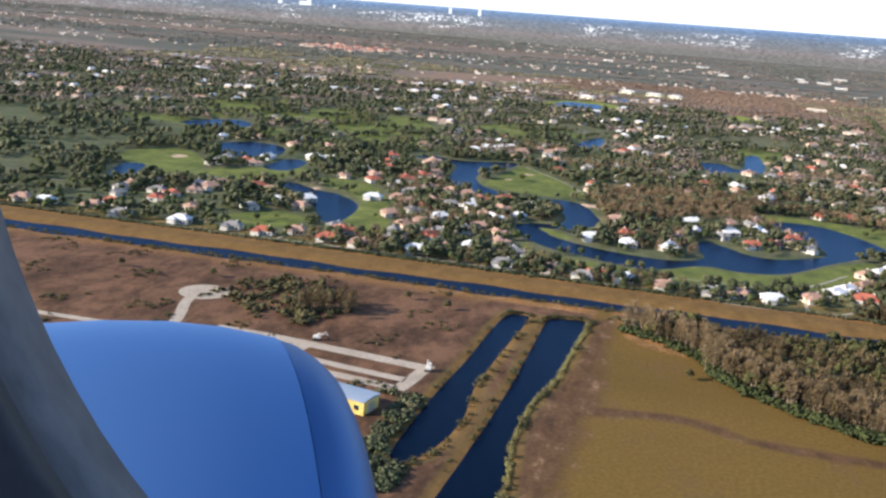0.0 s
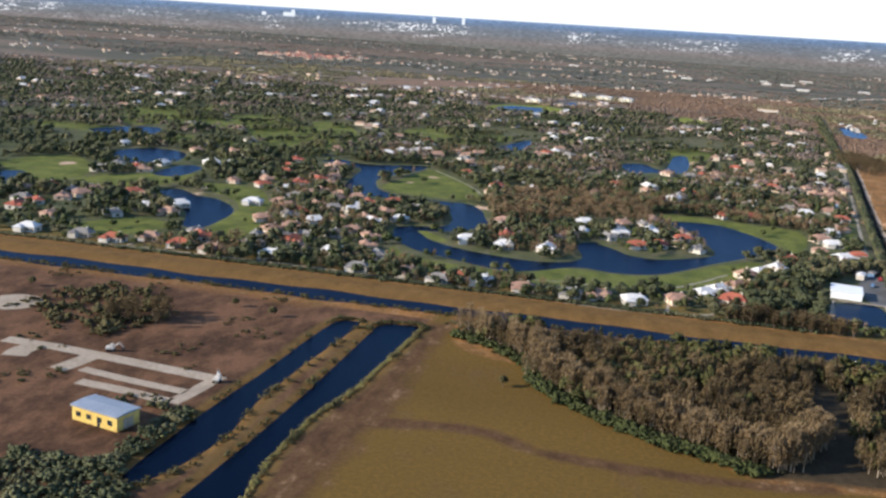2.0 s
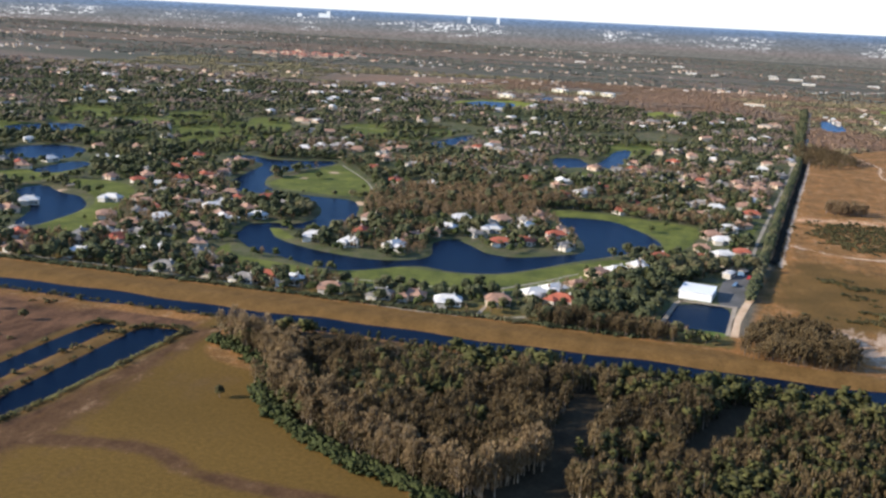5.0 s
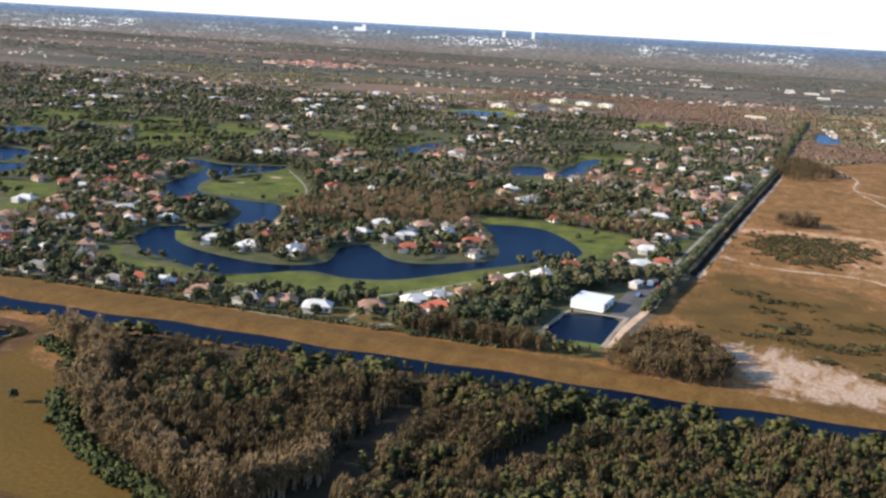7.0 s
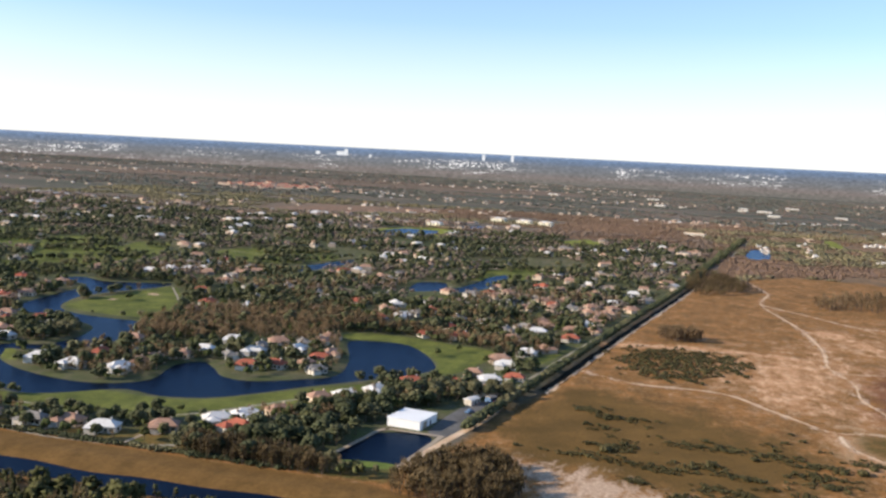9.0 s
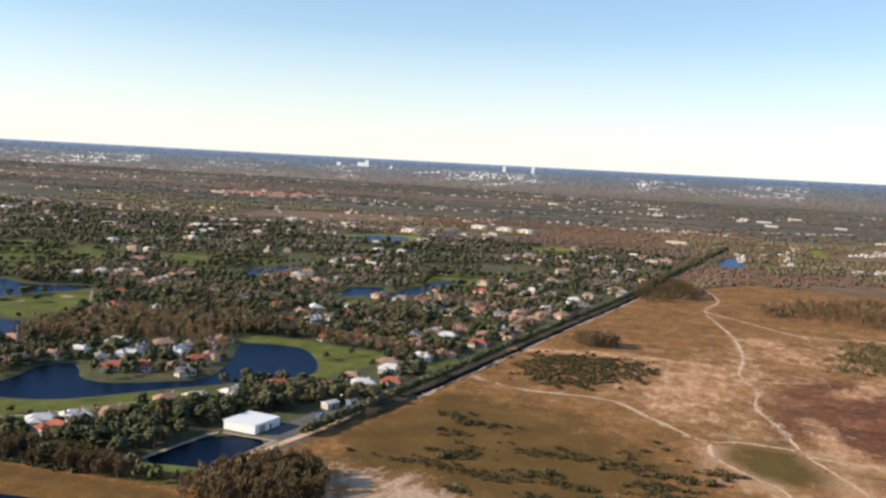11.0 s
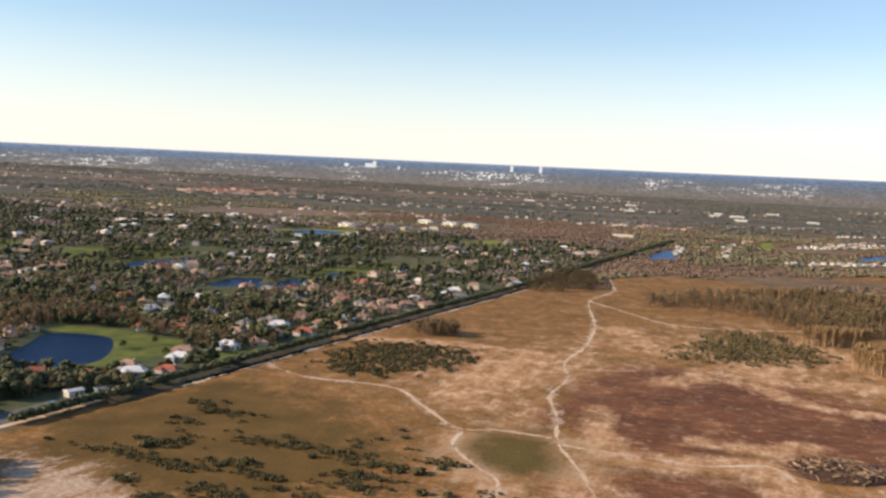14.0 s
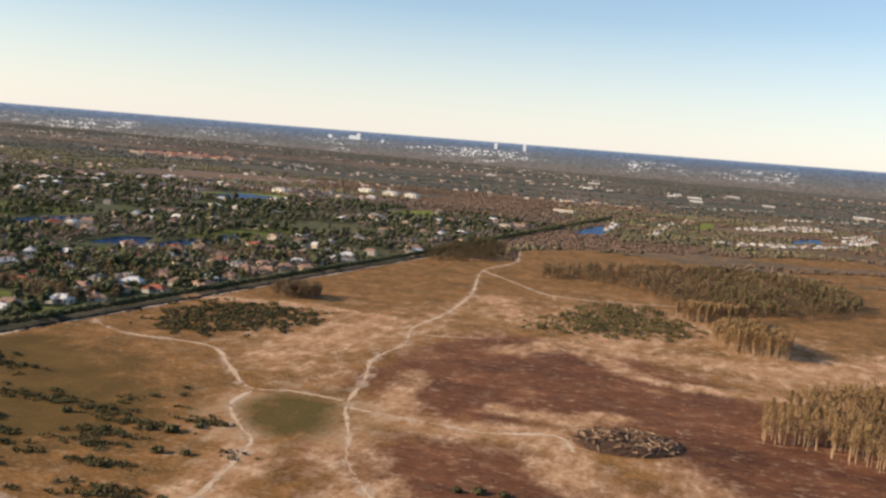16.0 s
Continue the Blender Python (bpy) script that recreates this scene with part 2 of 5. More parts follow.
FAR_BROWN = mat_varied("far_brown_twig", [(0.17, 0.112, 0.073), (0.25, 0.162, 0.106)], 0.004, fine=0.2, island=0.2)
HAZED_TWIG = mat_varied("hazed_twig", [(0.155, 0.118, 0.092), (0.225, 0.165, 0.128)], 0.004, fine=0.2, island=0.4)
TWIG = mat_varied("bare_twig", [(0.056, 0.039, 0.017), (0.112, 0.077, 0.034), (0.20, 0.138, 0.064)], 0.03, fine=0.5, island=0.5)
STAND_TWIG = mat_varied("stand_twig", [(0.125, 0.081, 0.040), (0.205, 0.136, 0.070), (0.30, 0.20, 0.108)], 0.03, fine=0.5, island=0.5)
# sun on the forest edge, painted as a paler copy of the interior's twigs
LIT_EDGE_TWIG = mat_varied("sunlit_twig", [(0.13, 0.088, 0.042), (0.21, 0.142, 0.070), (0.30, 0.208, 0.108)], 0.03, fine=0.5, island=0.5)
# low sun's gold is put into these twigs and into the sunlit bark
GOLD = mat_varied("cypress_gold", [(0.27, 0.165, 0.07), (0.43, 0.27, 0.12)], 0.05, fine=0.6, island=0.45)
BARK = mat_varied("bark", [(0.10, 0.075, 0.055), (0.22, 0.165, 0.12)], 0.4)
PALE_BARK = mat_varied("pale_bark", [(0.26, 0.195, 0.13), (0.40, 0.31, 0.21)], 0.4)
LOW_SUN_BARK = mat_varied("sunlit_bark", [(0.40, 0.26, 0.145), (0.56, 0.375, 0.215)], 0.3)
EAST_LEAF = mat_varied("dusty_leaf", [(0.085, 0.076, 0.03), (0.14, 0.115, 0.047), (0.21, 0.158, 0.07)], 0.05, fine=0.5, island=0.5)
OLIVE = mat_varied("olive_leaf", [(0.036, 0.038, 0.012), (0.064, 0.063, 0.019), (0.10, 0.09, 0.03)], 0.06, fine=0.6, island=0.5)
FRINGE = mat_varied("fringe_leaf", [(0.034, 0.042, 0.012), (0.06, 0.066, 0.019)], 0.06, fine=0.6, island=0.5)
SHRUB = mat_varied("shrub_leaf", [(0.05, 0.046, 0.017), (0.10, 0.082, 0.033)], 0.05, fine=0.6, island=0.5)
STUCCO = mat_varied("stucco", [(0.58, 0.52, 0.43), (0.72, 0.65, 0.55)], 0.05)
STUCCO_TAN = mat_varied("stucco_tan", [(0.55, 0.42, 0.30), (0.66, 0.53, 0.40)], 0.05)
ROOF_RED = mat_varied("roof_red_tile", [(0.31, 0.085, 0.052), (0.44, 0.14, 0.08)], 0.4, relief=0.05)
ROOF_PINK = mat_varied("roof_clay_tile", [(0.33, 0.185, 0.12), (0.46, 0.28, 0.195)], 0.4, relief=0.05)
ROOF_WHITE = mat_varied("roof_white_tile", [(0.60, 0.56, 0.51), (0.78, 0.745, 0.70)], 0.4, relief=0.05)
ROOF_GREY = mat_varied("roof_grey_shingle", [(0.18, 0.16, 0.14), (0.30, 0.27, 0.24)], 0.4, relief=0.05)
GLASS = mat_varied("window_glass", [(0.02, 0.025, 0.03), (0.04, 0.045, 0.05)], 0.5, rough=0.1, spec=0.6)
CONCRETE = mat_varied("concrete", [(0.34, 0.265, 0.185), (0.46, 0.37, 0.27)], 0.08, relief=0.02)
ASPHALT = mat_varied("asphalt", [(0.10, 0.095, 0.085), (0.17, 0.16, 0.15)], 0.1)

# ---- plan: outlines in metres ----


def smooth(pts, closed=True, steps=6):
    """A rounded line through a few corner points."""
    p = np.array(pts, float)
    n = len(p)
    out = []
    for i in range(n if closed else n - 1):
        if closed:
            a, b, c, d = p[i - 1], p[i], p[(i + 1) % n], p[(i + 2) % n]
        else:
            a, b, c, d = p[max(i - 1, 0)], p[i], p[i + 1], p[min(i + 2, n - 1)]
        for k in range(steps):
            s = k / steps
            out.append(0.5 * (2 * b + (c - a) * s + (2 * a - 5 * b + 4 * c - d) * s * s + (3 * b - 3 * c + d - a) * s ** 3))
    if not closed:
        out.append(p[-1])
    return np.array(out)


def line_distance(P, line, closed=False, reach=80.0):
    """Distance of the points P to a line, at most reach."""
    line = np.asarray(line, float)
    d = np.full(len(P), reach)
    lo, hi = line.min(0) - reach, line.max(0) + reach
    near = np.nonzero((P[:, 0] > lo[0]) & (P[:, 0] < hi[0]) & (P[:, 1] > lo[1]) & (P[:, 1] < hi[1]))[0]
    if len(near) == 0:
        return d
    Q = P[near]
    best = np.full(len(Q), reach)
    for i in range(len(line) if closed else len(line) - 1):
        a, b = line[i], line[(i + 1) % len(line)]
        ab = b - a
        s = np.clip(((Q - a) @ ab) / max(ab @ ab, 1e-9), 0, 1)
        best = np.minimum(best, np.hypot(*(Q - a - s[:, None] * ab).T))
    d[near] = best
    return d


def inside(P, line):
    x, y = P[:, 0], P[:, 1]
    odd = np.zeros(len(P), bool)
    for i in range(len(line)):
        (x0, y0), (x1, y1) = line[i - 1], line[i]
        if y0 == y1:
            continue
        odd ^= ((y0 > y) != (y1 > y)) & (x < (x1 - x0) * (y - y0) / (y1 - y0) + x0)
    return odd


def depth_in(P, line, reach=80.0):
    """Positive inside an outline, negative outside."""
    return np.where(inside(P, line), 1, -1) * line_distance(P, line, True, reach)


LAKES = {
    "north": [(-213, 839), (-202, 856), (-178, 846), (-154, 854), (-131, 868), (-127, 844), (-138, 810), (-145, 777), (-140, 750), (-128, 725), (-106, 711), (-80, 708), (-63, 708), (-51, 690), (-44, 666), (-38, 640), (-47, 618), (-62, 606), (-76, 602), (-84, 590), (-87, 606), (-78, 616), (-64, 622), (-62, 646), (-73, 676), (-96, 690), (-118, 698), (-142, 701), (-158, 730), (-165, 770), (-172, 815), (-190, 828)],
    "south": [(-84, 582), (-77, 604), (-70, 598), (-60, 582), (-43, 570), (-22, 562), (0, 559), (16, 565), (24, 580), (18, 610), (26, 624), (38, 614), (50, 600), (66, 598), (86, 614), (96, 630), (88, 668), (70, 716), (82, 726), (102, 726), (118, 708), (130, 686), (136, 668), (132, 654), (112, 624), (94, 600), (80, 578), (64, 559), (44, 552), (24, 555), (4, 536), (-9, 530), (-24, 534), (-44, 544), (-60, 551), (-72, 564)],
    "west": [(-252, 629), (-249, 652), (-227, 637), (-207, 629), (-185, 598), (-181, 549), (-193, 547), (-208, 581), (-232, 608)],
    "middle": [(26, 1005), (46, 1020), (58, 990), (66, 1000), (70, 1060), (74, 1105), (86, 1116), (88, 1030), (80, 976), (58, 964), (36, 950)],
    "golf": [(-99, 1028), (-94, 1074), (-80, 1134), (-72, 1087), (-81, 1014)],
    "condo": [(-184, 1525), (-165, 1604), (-119, 1591), (-114, 1524), (-150, 1473)],
    "condo_small": [(-111, 1710), (-90, 1771), (-80, 1684)],
    "far_west": [(-365, 760), (-357, 813), (-319, 806), (-304, 752), (-334, 737)],
    "far_west_2": [(-456, 897), (-426, 950), (-395, 912), (-426, 874)],
    "estate": [(312, 1560), (322, 1700), (345, 1690), (338, 1540)],
    "east": [(578, 1745), (582, 1810), (620, 1905), (622, 1825)],
    "west_pond": [(-352, 588), (-374, 643), (-362, 653), (-343, 612)],
    "west_pond_2": [(-290, 698), (-290, 746), (-273, 740), (-271, 696)],
    "pond": [(144, 505), (148, 539), (169, 543), (167, 502)],
    "channel_a": [(-60, 405), (-55, 414), (-50, 411), (-51, 392), (-54, 349), (-55, 318), (-53, 290), (-58, 262), (-66, 256), (-66, 300), (-63, 345)],
    "channel_b": [(-42, 405), (-42, 413), (-38, 416), (-29, 418), (-26, 416), (-26, 405), (-28, 375), (-30, 342), (-35, 314), (-36, 282), (-33, 251), (-33, 190), (-50, 190), (-48, 239), (-45, 285), (-43, 340)],
}
GREENS = {
    "south": [(-74, 556), (-62, 536), (-28, 528), (-8, 528), (12, 547), (58, 550), (88, 584), (116, 616), (120, 592), (94, 545), (62, 521), (27, 514), (-8, 509), (-46, 513), (-72, 530)],
    "east": [(62, 739), (90, 746), (127, 737), (154, 727), (152, 673), (138, 644), (136, 672), (123, 700), (93, 724), (67, 722)],
    "north": [(-131, 733), (-128, 794), (-116, 845), (-64, 758), (-59, 724), (-91, 716)],
    "west": [(-252, 670), (-227, 684), (-195, 669), (-163, 593), (-152, 532), (-176, 541), (-186, 608), (-212, 643)],
    "middle": [(43, 1065), (70, 1186), (125, 1216), (106, 1101), (94, 1064)],
    "golf": [(-213, 1094), (-199, 1163), (-137, 1186), (-95, 1132), (-118, 1053), (-166, 1045)],
    "golf_west": [(-337, 980), (-312, 1072), (-228, 950), (-258, 878)],
    "golf_far": [(-304, 1079), (-289, 1132), (-242, 1034), (-258, 1011)],
    "golf_farthest": [(-502, 1034), (-448, 1125), (-380, 1011), (-426, 980)],
    "west_lawn": [(-319, 654), (-289, 699), (-258, 707), (-266, 646), (-304, 623)],
    "condo": [(-198, 1520), (-171, 1626), (-99, 1626), (-91, 1512), (-144, 1463)],
    "west_1": [(-401, 685), (-383, 733), (-342, 705), (-321, 654), (-335, 621), (-372, 650)],
    "west_2": [(-484, 1000), (-461, 1072), (-424, 1020), (-442, 950)],
    "west_3": [(-244, 516), (-221, 553), (-197, 538), (-212, 506)],
    "golf_2": [(-317, 1111), (-288, 1136), (-236, 1015), (-258, 985)],
    "golf_3": [(-408, 1099), (-365, 1155), (-322, 1077), (-356, 1025)],
    "golf_4": [(-530, 1085), (-465, 1180), (-440, 1150), (-500, 1060)],
    "park": [(40, 895), (60, 930), (90, 935), (80, 900)],
    "edge_lawn": [(172, 705), (186, 742), (196, 790), (190, 740), (182, 700)],
    "far_lawn": [(61, 1566), (91, 1642), (122, 1581), (91, 1520)],
    "east_lawn": [(448, 1880), (452, 2040), (468, 2050), (470, 1890)],
    "island_tip": [(-75, 601), (-66, 589), (-56, 580), (-50, 582), (-60, 594), (-68, 602)],
    "west_strip": [(-520, 890), (-480, 925), (-330, 905), (-250, 890), (-330, 865)],
    "west_strip_2": [(-420, 1010), (-380, 1040), (-250, 1010), (-200, 985), (-290, 975)],
}
EDGE = [(174, 486), (179, 545), (184, 590), (188, 625), (195, 685), (203.5, 760), (215, 860), (230, 985), (239, 1060), (254, 1198), (264, 1318), (283, 1634)]
TRACKS = [
    [(207, 704), (236, 686), (278, 686), (301, 661), (325, 631), (342, 635), (363, 633)],
    [(304, 1243), (321, 1145), (312, 1062), (335, 935), (342, 847), (340, 790), (349, 749), (348, 707), (358, 669), (366, 628), (380, 594), (390, 567), (410, 536), (426, 502)],
    [(329, 626), (331, 606), (348, 581), (356, 572), (362, 544), (366, 517)],
    [(368, 625), (394, 623), (420, 622), (442, 632), (451, 616)],
    [(312, 1062), (347, 1015), (389, 969), (467, 995)],
    [(345, 774), (377, 786)],
    [(226, 803), (254, 803), (284, 807)],
]
SWATHS = [
    [(411, 811), (437, 779), (459, 748), (494, 742), (560, 752)],
    [(397, 765), (420, 800), (454, 798), (501, 803), (570, 815)],
    [(368, 623), (384, 622), (407, 621), (440, 629), (449, 612), (453, 595), (470, 575)],
    [(420, 656), (440, 654), (456, 668)],
    [(319, 662), (315, 707), (318, 765), (330, 800)],
    [(354, 928), (378, 871), (399, 868)],
    [(373, 690), (376, 660), (385, 628)],
    [(328, 621), (337, 594), (349, 578), (361, 560), (364, 520)],
    [(366, 628), (390, 567), (426, 502)],
    [(210, 795), (234, 801), (280, 812), (320, 808)],
]
FIELD = [(172, 426), (182, 545), (191, 610), (200, 685), (209, 760), (221, 860), (236, 985), (245, 1060), (256, 1140), (319, 1148), (300, 1246), (357, 1330), (532, 1292), (745, 1216), (836, 836), (760, 380), (380, 228), (228, 342)]
MEADOW = [(-23, 456), (-8, 400), (21, 384), (50, 352), (78, 334), (97, 314), (150, 306), (150, 190), (-46, 175), (-27, 251), (-23, 319)]
SCRUB = [(-560, 426), (-65, 426), (-67, 319), (-40, 150), (-300, 100), (-700, 150)]
BURN = [(365, 669), (371, 749), (390, 796), (449, 779), (502, 722), (532, 684), (593, 654), (532, 578), (482, 646), (440, 661), (404, 634)]
BURN_2 = [(365, 578), (395, 608), (456, 608), (486, 578), (456, 532), (395, 532)]
HEATH = [(-532, 422), (-68, 427), (-70, 357), (-144, 346), (-182, 380), (-319, 357)]
SAND = [(204, 528), (211, 502), (232, 470), (300, 472), (352, 470), (350, 490), (300, 500), (270, 504), (244, 524)]
HEATHER_EAST = [(236, 1400), (284, 1540), (350, 1540), (372, 1470), (430, 1520), (480, 1510), (440, 1400), (335, 1325), (285, 1310)]
FIELD_EAST = [(505, 1425), (560, 1510), (650, 1560), (675, 1500), (600, 1430)]
FIELD_EAST_2 = [(545, 1310), (640, 1410), (700, 1340), (600, 1270)]
OVAL = [(334, 606), (341, 629), (362, 634), (375, 600), (365, 581), (350, 582)]
BROWN_2 = [(-520, 1830), (-480, 2050), (-260, 2200), (-60, 2300), (300, 2350), (330, 2150), (0, 2150), (-250, 1960), (-420, 1800)]
SAND_SPOTS = [(-156, 836, 11, 5), (-50, 697, 9, 6), (-110, 806, 5, 4), (182, 1085, 8, 24), (-120, 770, 3, 3), (95, 1060, 6, 14), (-235, 660, 3, 6), (-228, 640, 3, 5), (-360, 700, 5, 8), (60, 1168, 8, 10), (110, 1190, 9, 8)]      # x, y, half widths
FIRE_LINE = [(-30, 316), (-23, 314), (13, 321), (38, 311), (74, 310), (100, 312), (116, 316)]
BROWN_3 = [(-2600, 2500), (-2600, 2950), (-1500, 3500), (-300, 3900), (-300, 3350), (-1300, 2950)]
BROWN = [(0, 1915), (94, 2155), (228, 1976), (243, 1620), (131, 1710), (56, 1634)]
LAKE_LINES = {k: smooth(v) for k, v in LAKES.items()}
GREEN_LINES = {k: smooth(v) for k, v in GREENS.items()}
EDGE_LINE = smooth(EDGE, False)


def edge_x(y):
    """Where the town's eastern hedge stands."""
    return np.interp(y, EDGE_LINE[:, 1], EDGE_LINE[:, 0], right=1e4)


def water_depth(P, reach=40.0):
    d = np.full(len(P), -reach)
    for line in LAKE_LINES.values():
        d = np.maximum(d, depth_in(P, line, reach))
    canal = np.minimum(P[:, 1] - 439.5, 455 - P[:, 1]) + 1.2 * np.sin(P[:, 0] * 0.057) + 1.0 * np.sin(P[:, 0] * 0.145)
    return np.maximum(d, np.where(P[:, 0] > -900, canal, -reach))


def green_depth(P, reach=40.0):
    d = np.full(len(P), -reach)
    for line in GREEN_LINES.values():
        d = np.maximum(d, depth_in(P, line, reach))
    return d


def town(P):
    """The golf estate: north of the canal, west of its hedge."""
    return (P[:, 1] > 482) & (P[:, 0] < edge_x(P[:, 1]) - 4)


def triangles(name, V, F, material=None):
    """A mesh object out of arrays of corners and triangles."""
    me = bpy.data.meshes.new(name)
    V, F = np.asarray(V, np.float32), np.asarray(F, np.int32)
    k = F.shape[1]
    me.vertices.add(len(V))
    me.vertices.foreach_set("co", V.ravel())
    me.loops.add(F.size)
    me.loops.foreach_set("vertex_index", F.ravel())
    me.polygons.add(len(F))
    me.polygons.foreach_set("loop_start", np.arange(0, F.size, k, dtype=np.int32))
    me.update(calc_edges=True)
    if material:
        me.materials.append(material)
    return me


def growing(first, step, growth, end):
    out, v = [], first
    while abs(v) < end:
        step *= growth
        v += step
        out.append(v)
    return out


def make_ground():
    xs = np.array(growing(-330, -3.0, 1.07, 9000)[::-1] + list(np.arange(-330, 625, 3.2)) + growing(625, 3.0, 1.07, 9000))
    ys = np.array(growing(230, -2.6, 1.15, 9000)[::-1] + list(np.arange(230, 875, 2.6)) + growing(875, 2.6, 1.033, 5600) + [7000, 9000])
    X, Y = np.meshgrid(xs, ys)
    P = np.stack([X.ravel(), Y.ravel()], 1)
    w = water_depth(P)
    Z = np.where(w > -6, -0.22 * np.clip(w + 2.0, 0, 8), 0.0)
    trench = line_distance(P, np.stack([np.interp(np.linspace(600, 1200, 60), EDGE_LINE[:, 1], EDGE_LINE[:, 0]) + 4.6, np.linspace(600, 1200, 60)], 1), False, 20)
    Z -= 1.2 * np.clip((4.2 - trench) / 2.2, 0, 1)
    # the berm along the canal stands a little proud
    Z += 0.9 * np.exp(-((P[:, 1] - 465) / 7.0) ** 2) * (P[:, 0] > -900)
    n, k = len(ys), len(xs)
    i = np.arange(n * k).reshape(n, k)
    F = np.stack([i[:-1, :-1], i[:-1, 1:], i[1:, 1:], i[1:, :-1]], -1).reshape(-1, 4)
    me = triangles("ground", np.column_stack([P, Z]), F, GROUND)

    def weight(d, soft):
        return np.clip(0.5 + d / soft, 0, 1)

    zones = {
        "field": np.maximum.reduce([weight(depth_in(P, FIELD), 12), weight(depth_in(P, FIELD_EAST), 20), weight(depth_in(P, FIELD_EAST_2), 20), 0.8 * (P[:, 1] < 500), 0.46 * (P[:, 0] > 255) * (P[:, 1] > 1140) * (P[:, 1] < 2600)]),
        "pale": np.maximum.reduce([
            0.44 * weight(depth_in(P, [(345, 930), (305, 850), (262, 770), (270, 710), (330, 660), (330, 570), (400, 480), (620, 480), (690, 680), (590, 900), (430, 1010)]), 90),
            0.72 * weight(depth_in(P, smooth([(280, 721), (288, 785), (340, 801), (372, 830), (400, 812), (366, 740), (366, 652), (317, 652)])), 40),
            0.85 * weight(depth_in(P, smooth([(400, 800), (462, 781), (510, 786), (571, 790), (582, 882), (502, 830), (430, 850)])), 40),
            0.85 * weight(depth_in(P, smooth([(430, 660), (462, 672), (500, 630), (540, 600), (520, 560), (470, 600), (440, 625)])), 34)]),
        "burn": np.maximum.reduce([weight(depth_in(P, smooth(BURN)) + 14, 70), 0.88 * weight(depth_in(P, smooth(BURN_2)), 60)]),
        "heath": np.maximum(weight(depth_in(P, smooth(HEATH)), 30), 0.8 * weight(depth_in(P, SCRUB), 30)),
        "meadow": weight(depth_in(P, smooth(MEADOW)), 8),
        "heather": np.maximum.reduce([0.9 * weight(depth_in(P, smooth(BROWN)), 160), 0.8 * weight(depth_in(P, smooth(BROWN_2)), 200), 0.56 * weight(depth_in(P, smooth(BROWN_3)), 300), weight(depth_in(P, smooth(HEATHER_EAST)), 60)]),
        "olive": np.maximum.reduce([0.9 * weight(depth_in(P, smooth([(185, 560), (198, 640), (228, 665), (290, 620), (320, 580), (300, 515), (230, 515)])), 50), 0.75 * weight(depth_in(P, smooth(OVAL)), 26)]),
        "moss": weight(depth_in(P, smooth(OVAL)), 44),
        "green": weight(green_depth(P), 8),
        "bank": weight(np.minimum(P[:, 1] - 451.5, np.interp(P[:, 0], [165, 192], [478, 467]) - P[:, 1]), 6) * (P[:, 0] > -900),
    }
    # turned-over soil along the old fire line in the meadow
    zones["turned"] = np.maximum(np.clip(1.1 - line_distance(P, smooth(FIRE_LINE, False)) / 5.5, 0, 1), np.clip(0.95 - line_distance(P, [(-20, 418), (-21, 340), (-25, 240)]) / 15.0, 0, 1))
    near_channel = np.minimum(line_distance(P, LAKE_LINES["channel_a"], True), line_distance(P, LAKE_LINES["channel_b"], True))
    zones["bank"] = np.maximum(zones["bank"], np.clip(0.85 - near_channel / 10.0, 0, 0.75) * (P[:, 1] < 430))
    zones["heath"] = np.maximum(zones["heath"], np.clip(1.6 - near_channel / 20.0, 0, 0.9) * (P[:, 1] < 430) * (P[:, 0] < -24))
    zones["verge"] = np.maximum(np.clip(0.9 - near_channel / 6.0, 0, 1), 0.62 * town(P) * (P[:, 1] < 1500))
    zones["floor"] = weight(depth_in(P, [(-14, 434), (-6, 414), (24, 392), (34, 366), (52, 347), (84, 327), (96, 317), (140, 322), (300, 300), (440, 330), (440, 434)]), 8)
    sand = 0.7 * weight(depth_in(P, smooth(SAND)), 26)
    for t in TRACKS:
        sand = np.maximum(sand, np.clip(0.52 - line_distance(P, smooth(t, False)) / 10.0, 0, 1))
    for x, y, a, c in SAND_SPOTS:
        sand = np.maximum(sand, np.clip(1.4 - 0.9 * np.hypot((P[:, 0] - x) / a, (P[:, 1] - y) / c), 0, 1))
    zones["sand"] = sand
    zones["pale"] *= 1 - 0.9 * np.clip(zones["burn"] * 1.3, 0, 1)
    for k, line in enumerate(SWATHS):
        zones["pale"] = np.maximum(zones["pale"], np.clip(1.05 - line_distance(P, smooth(line, False)) / (12.0 + 3 * (k % 3)), 0, 0.78))
    for key, values in zones.items():
        a = me.attributes.new(key, "FLOAT", "POINT")
        a.data.foreach_set("value", values.astype(np.float32))
    me.polygons.foreach_set("use_smooth", np.ones(len(F), bool))
    return tagged(new("ground", me), "dry grass, sand, scrub and lawns reaching to the horizon", "ground", kind="structure")


make_ground()


def flat(name, line, z, material, label, category):
    line = [tuple(q) for q in line]
    bm = bmesh.new()
    bm.faces.new([bm.verts.new((x, y, z)) for x, y in line])
    bmesh.ops.triangulate(bm, faces=bm.faces)
    bmesh.ops.recalc_face_normals(bm, faces=bm.faces)
    if sum(fc.normal.z for fc in bm.faces) < 0:
        bmesh.ops.reverse_faces(bm, faces=bm.faces)
    me = bpy.data.meshes.new(name)
    bm.to_mesh(me)
    bm.free()
    me.materials.append(material)
    return tagged(new(name, me), label, category, kind="structure")


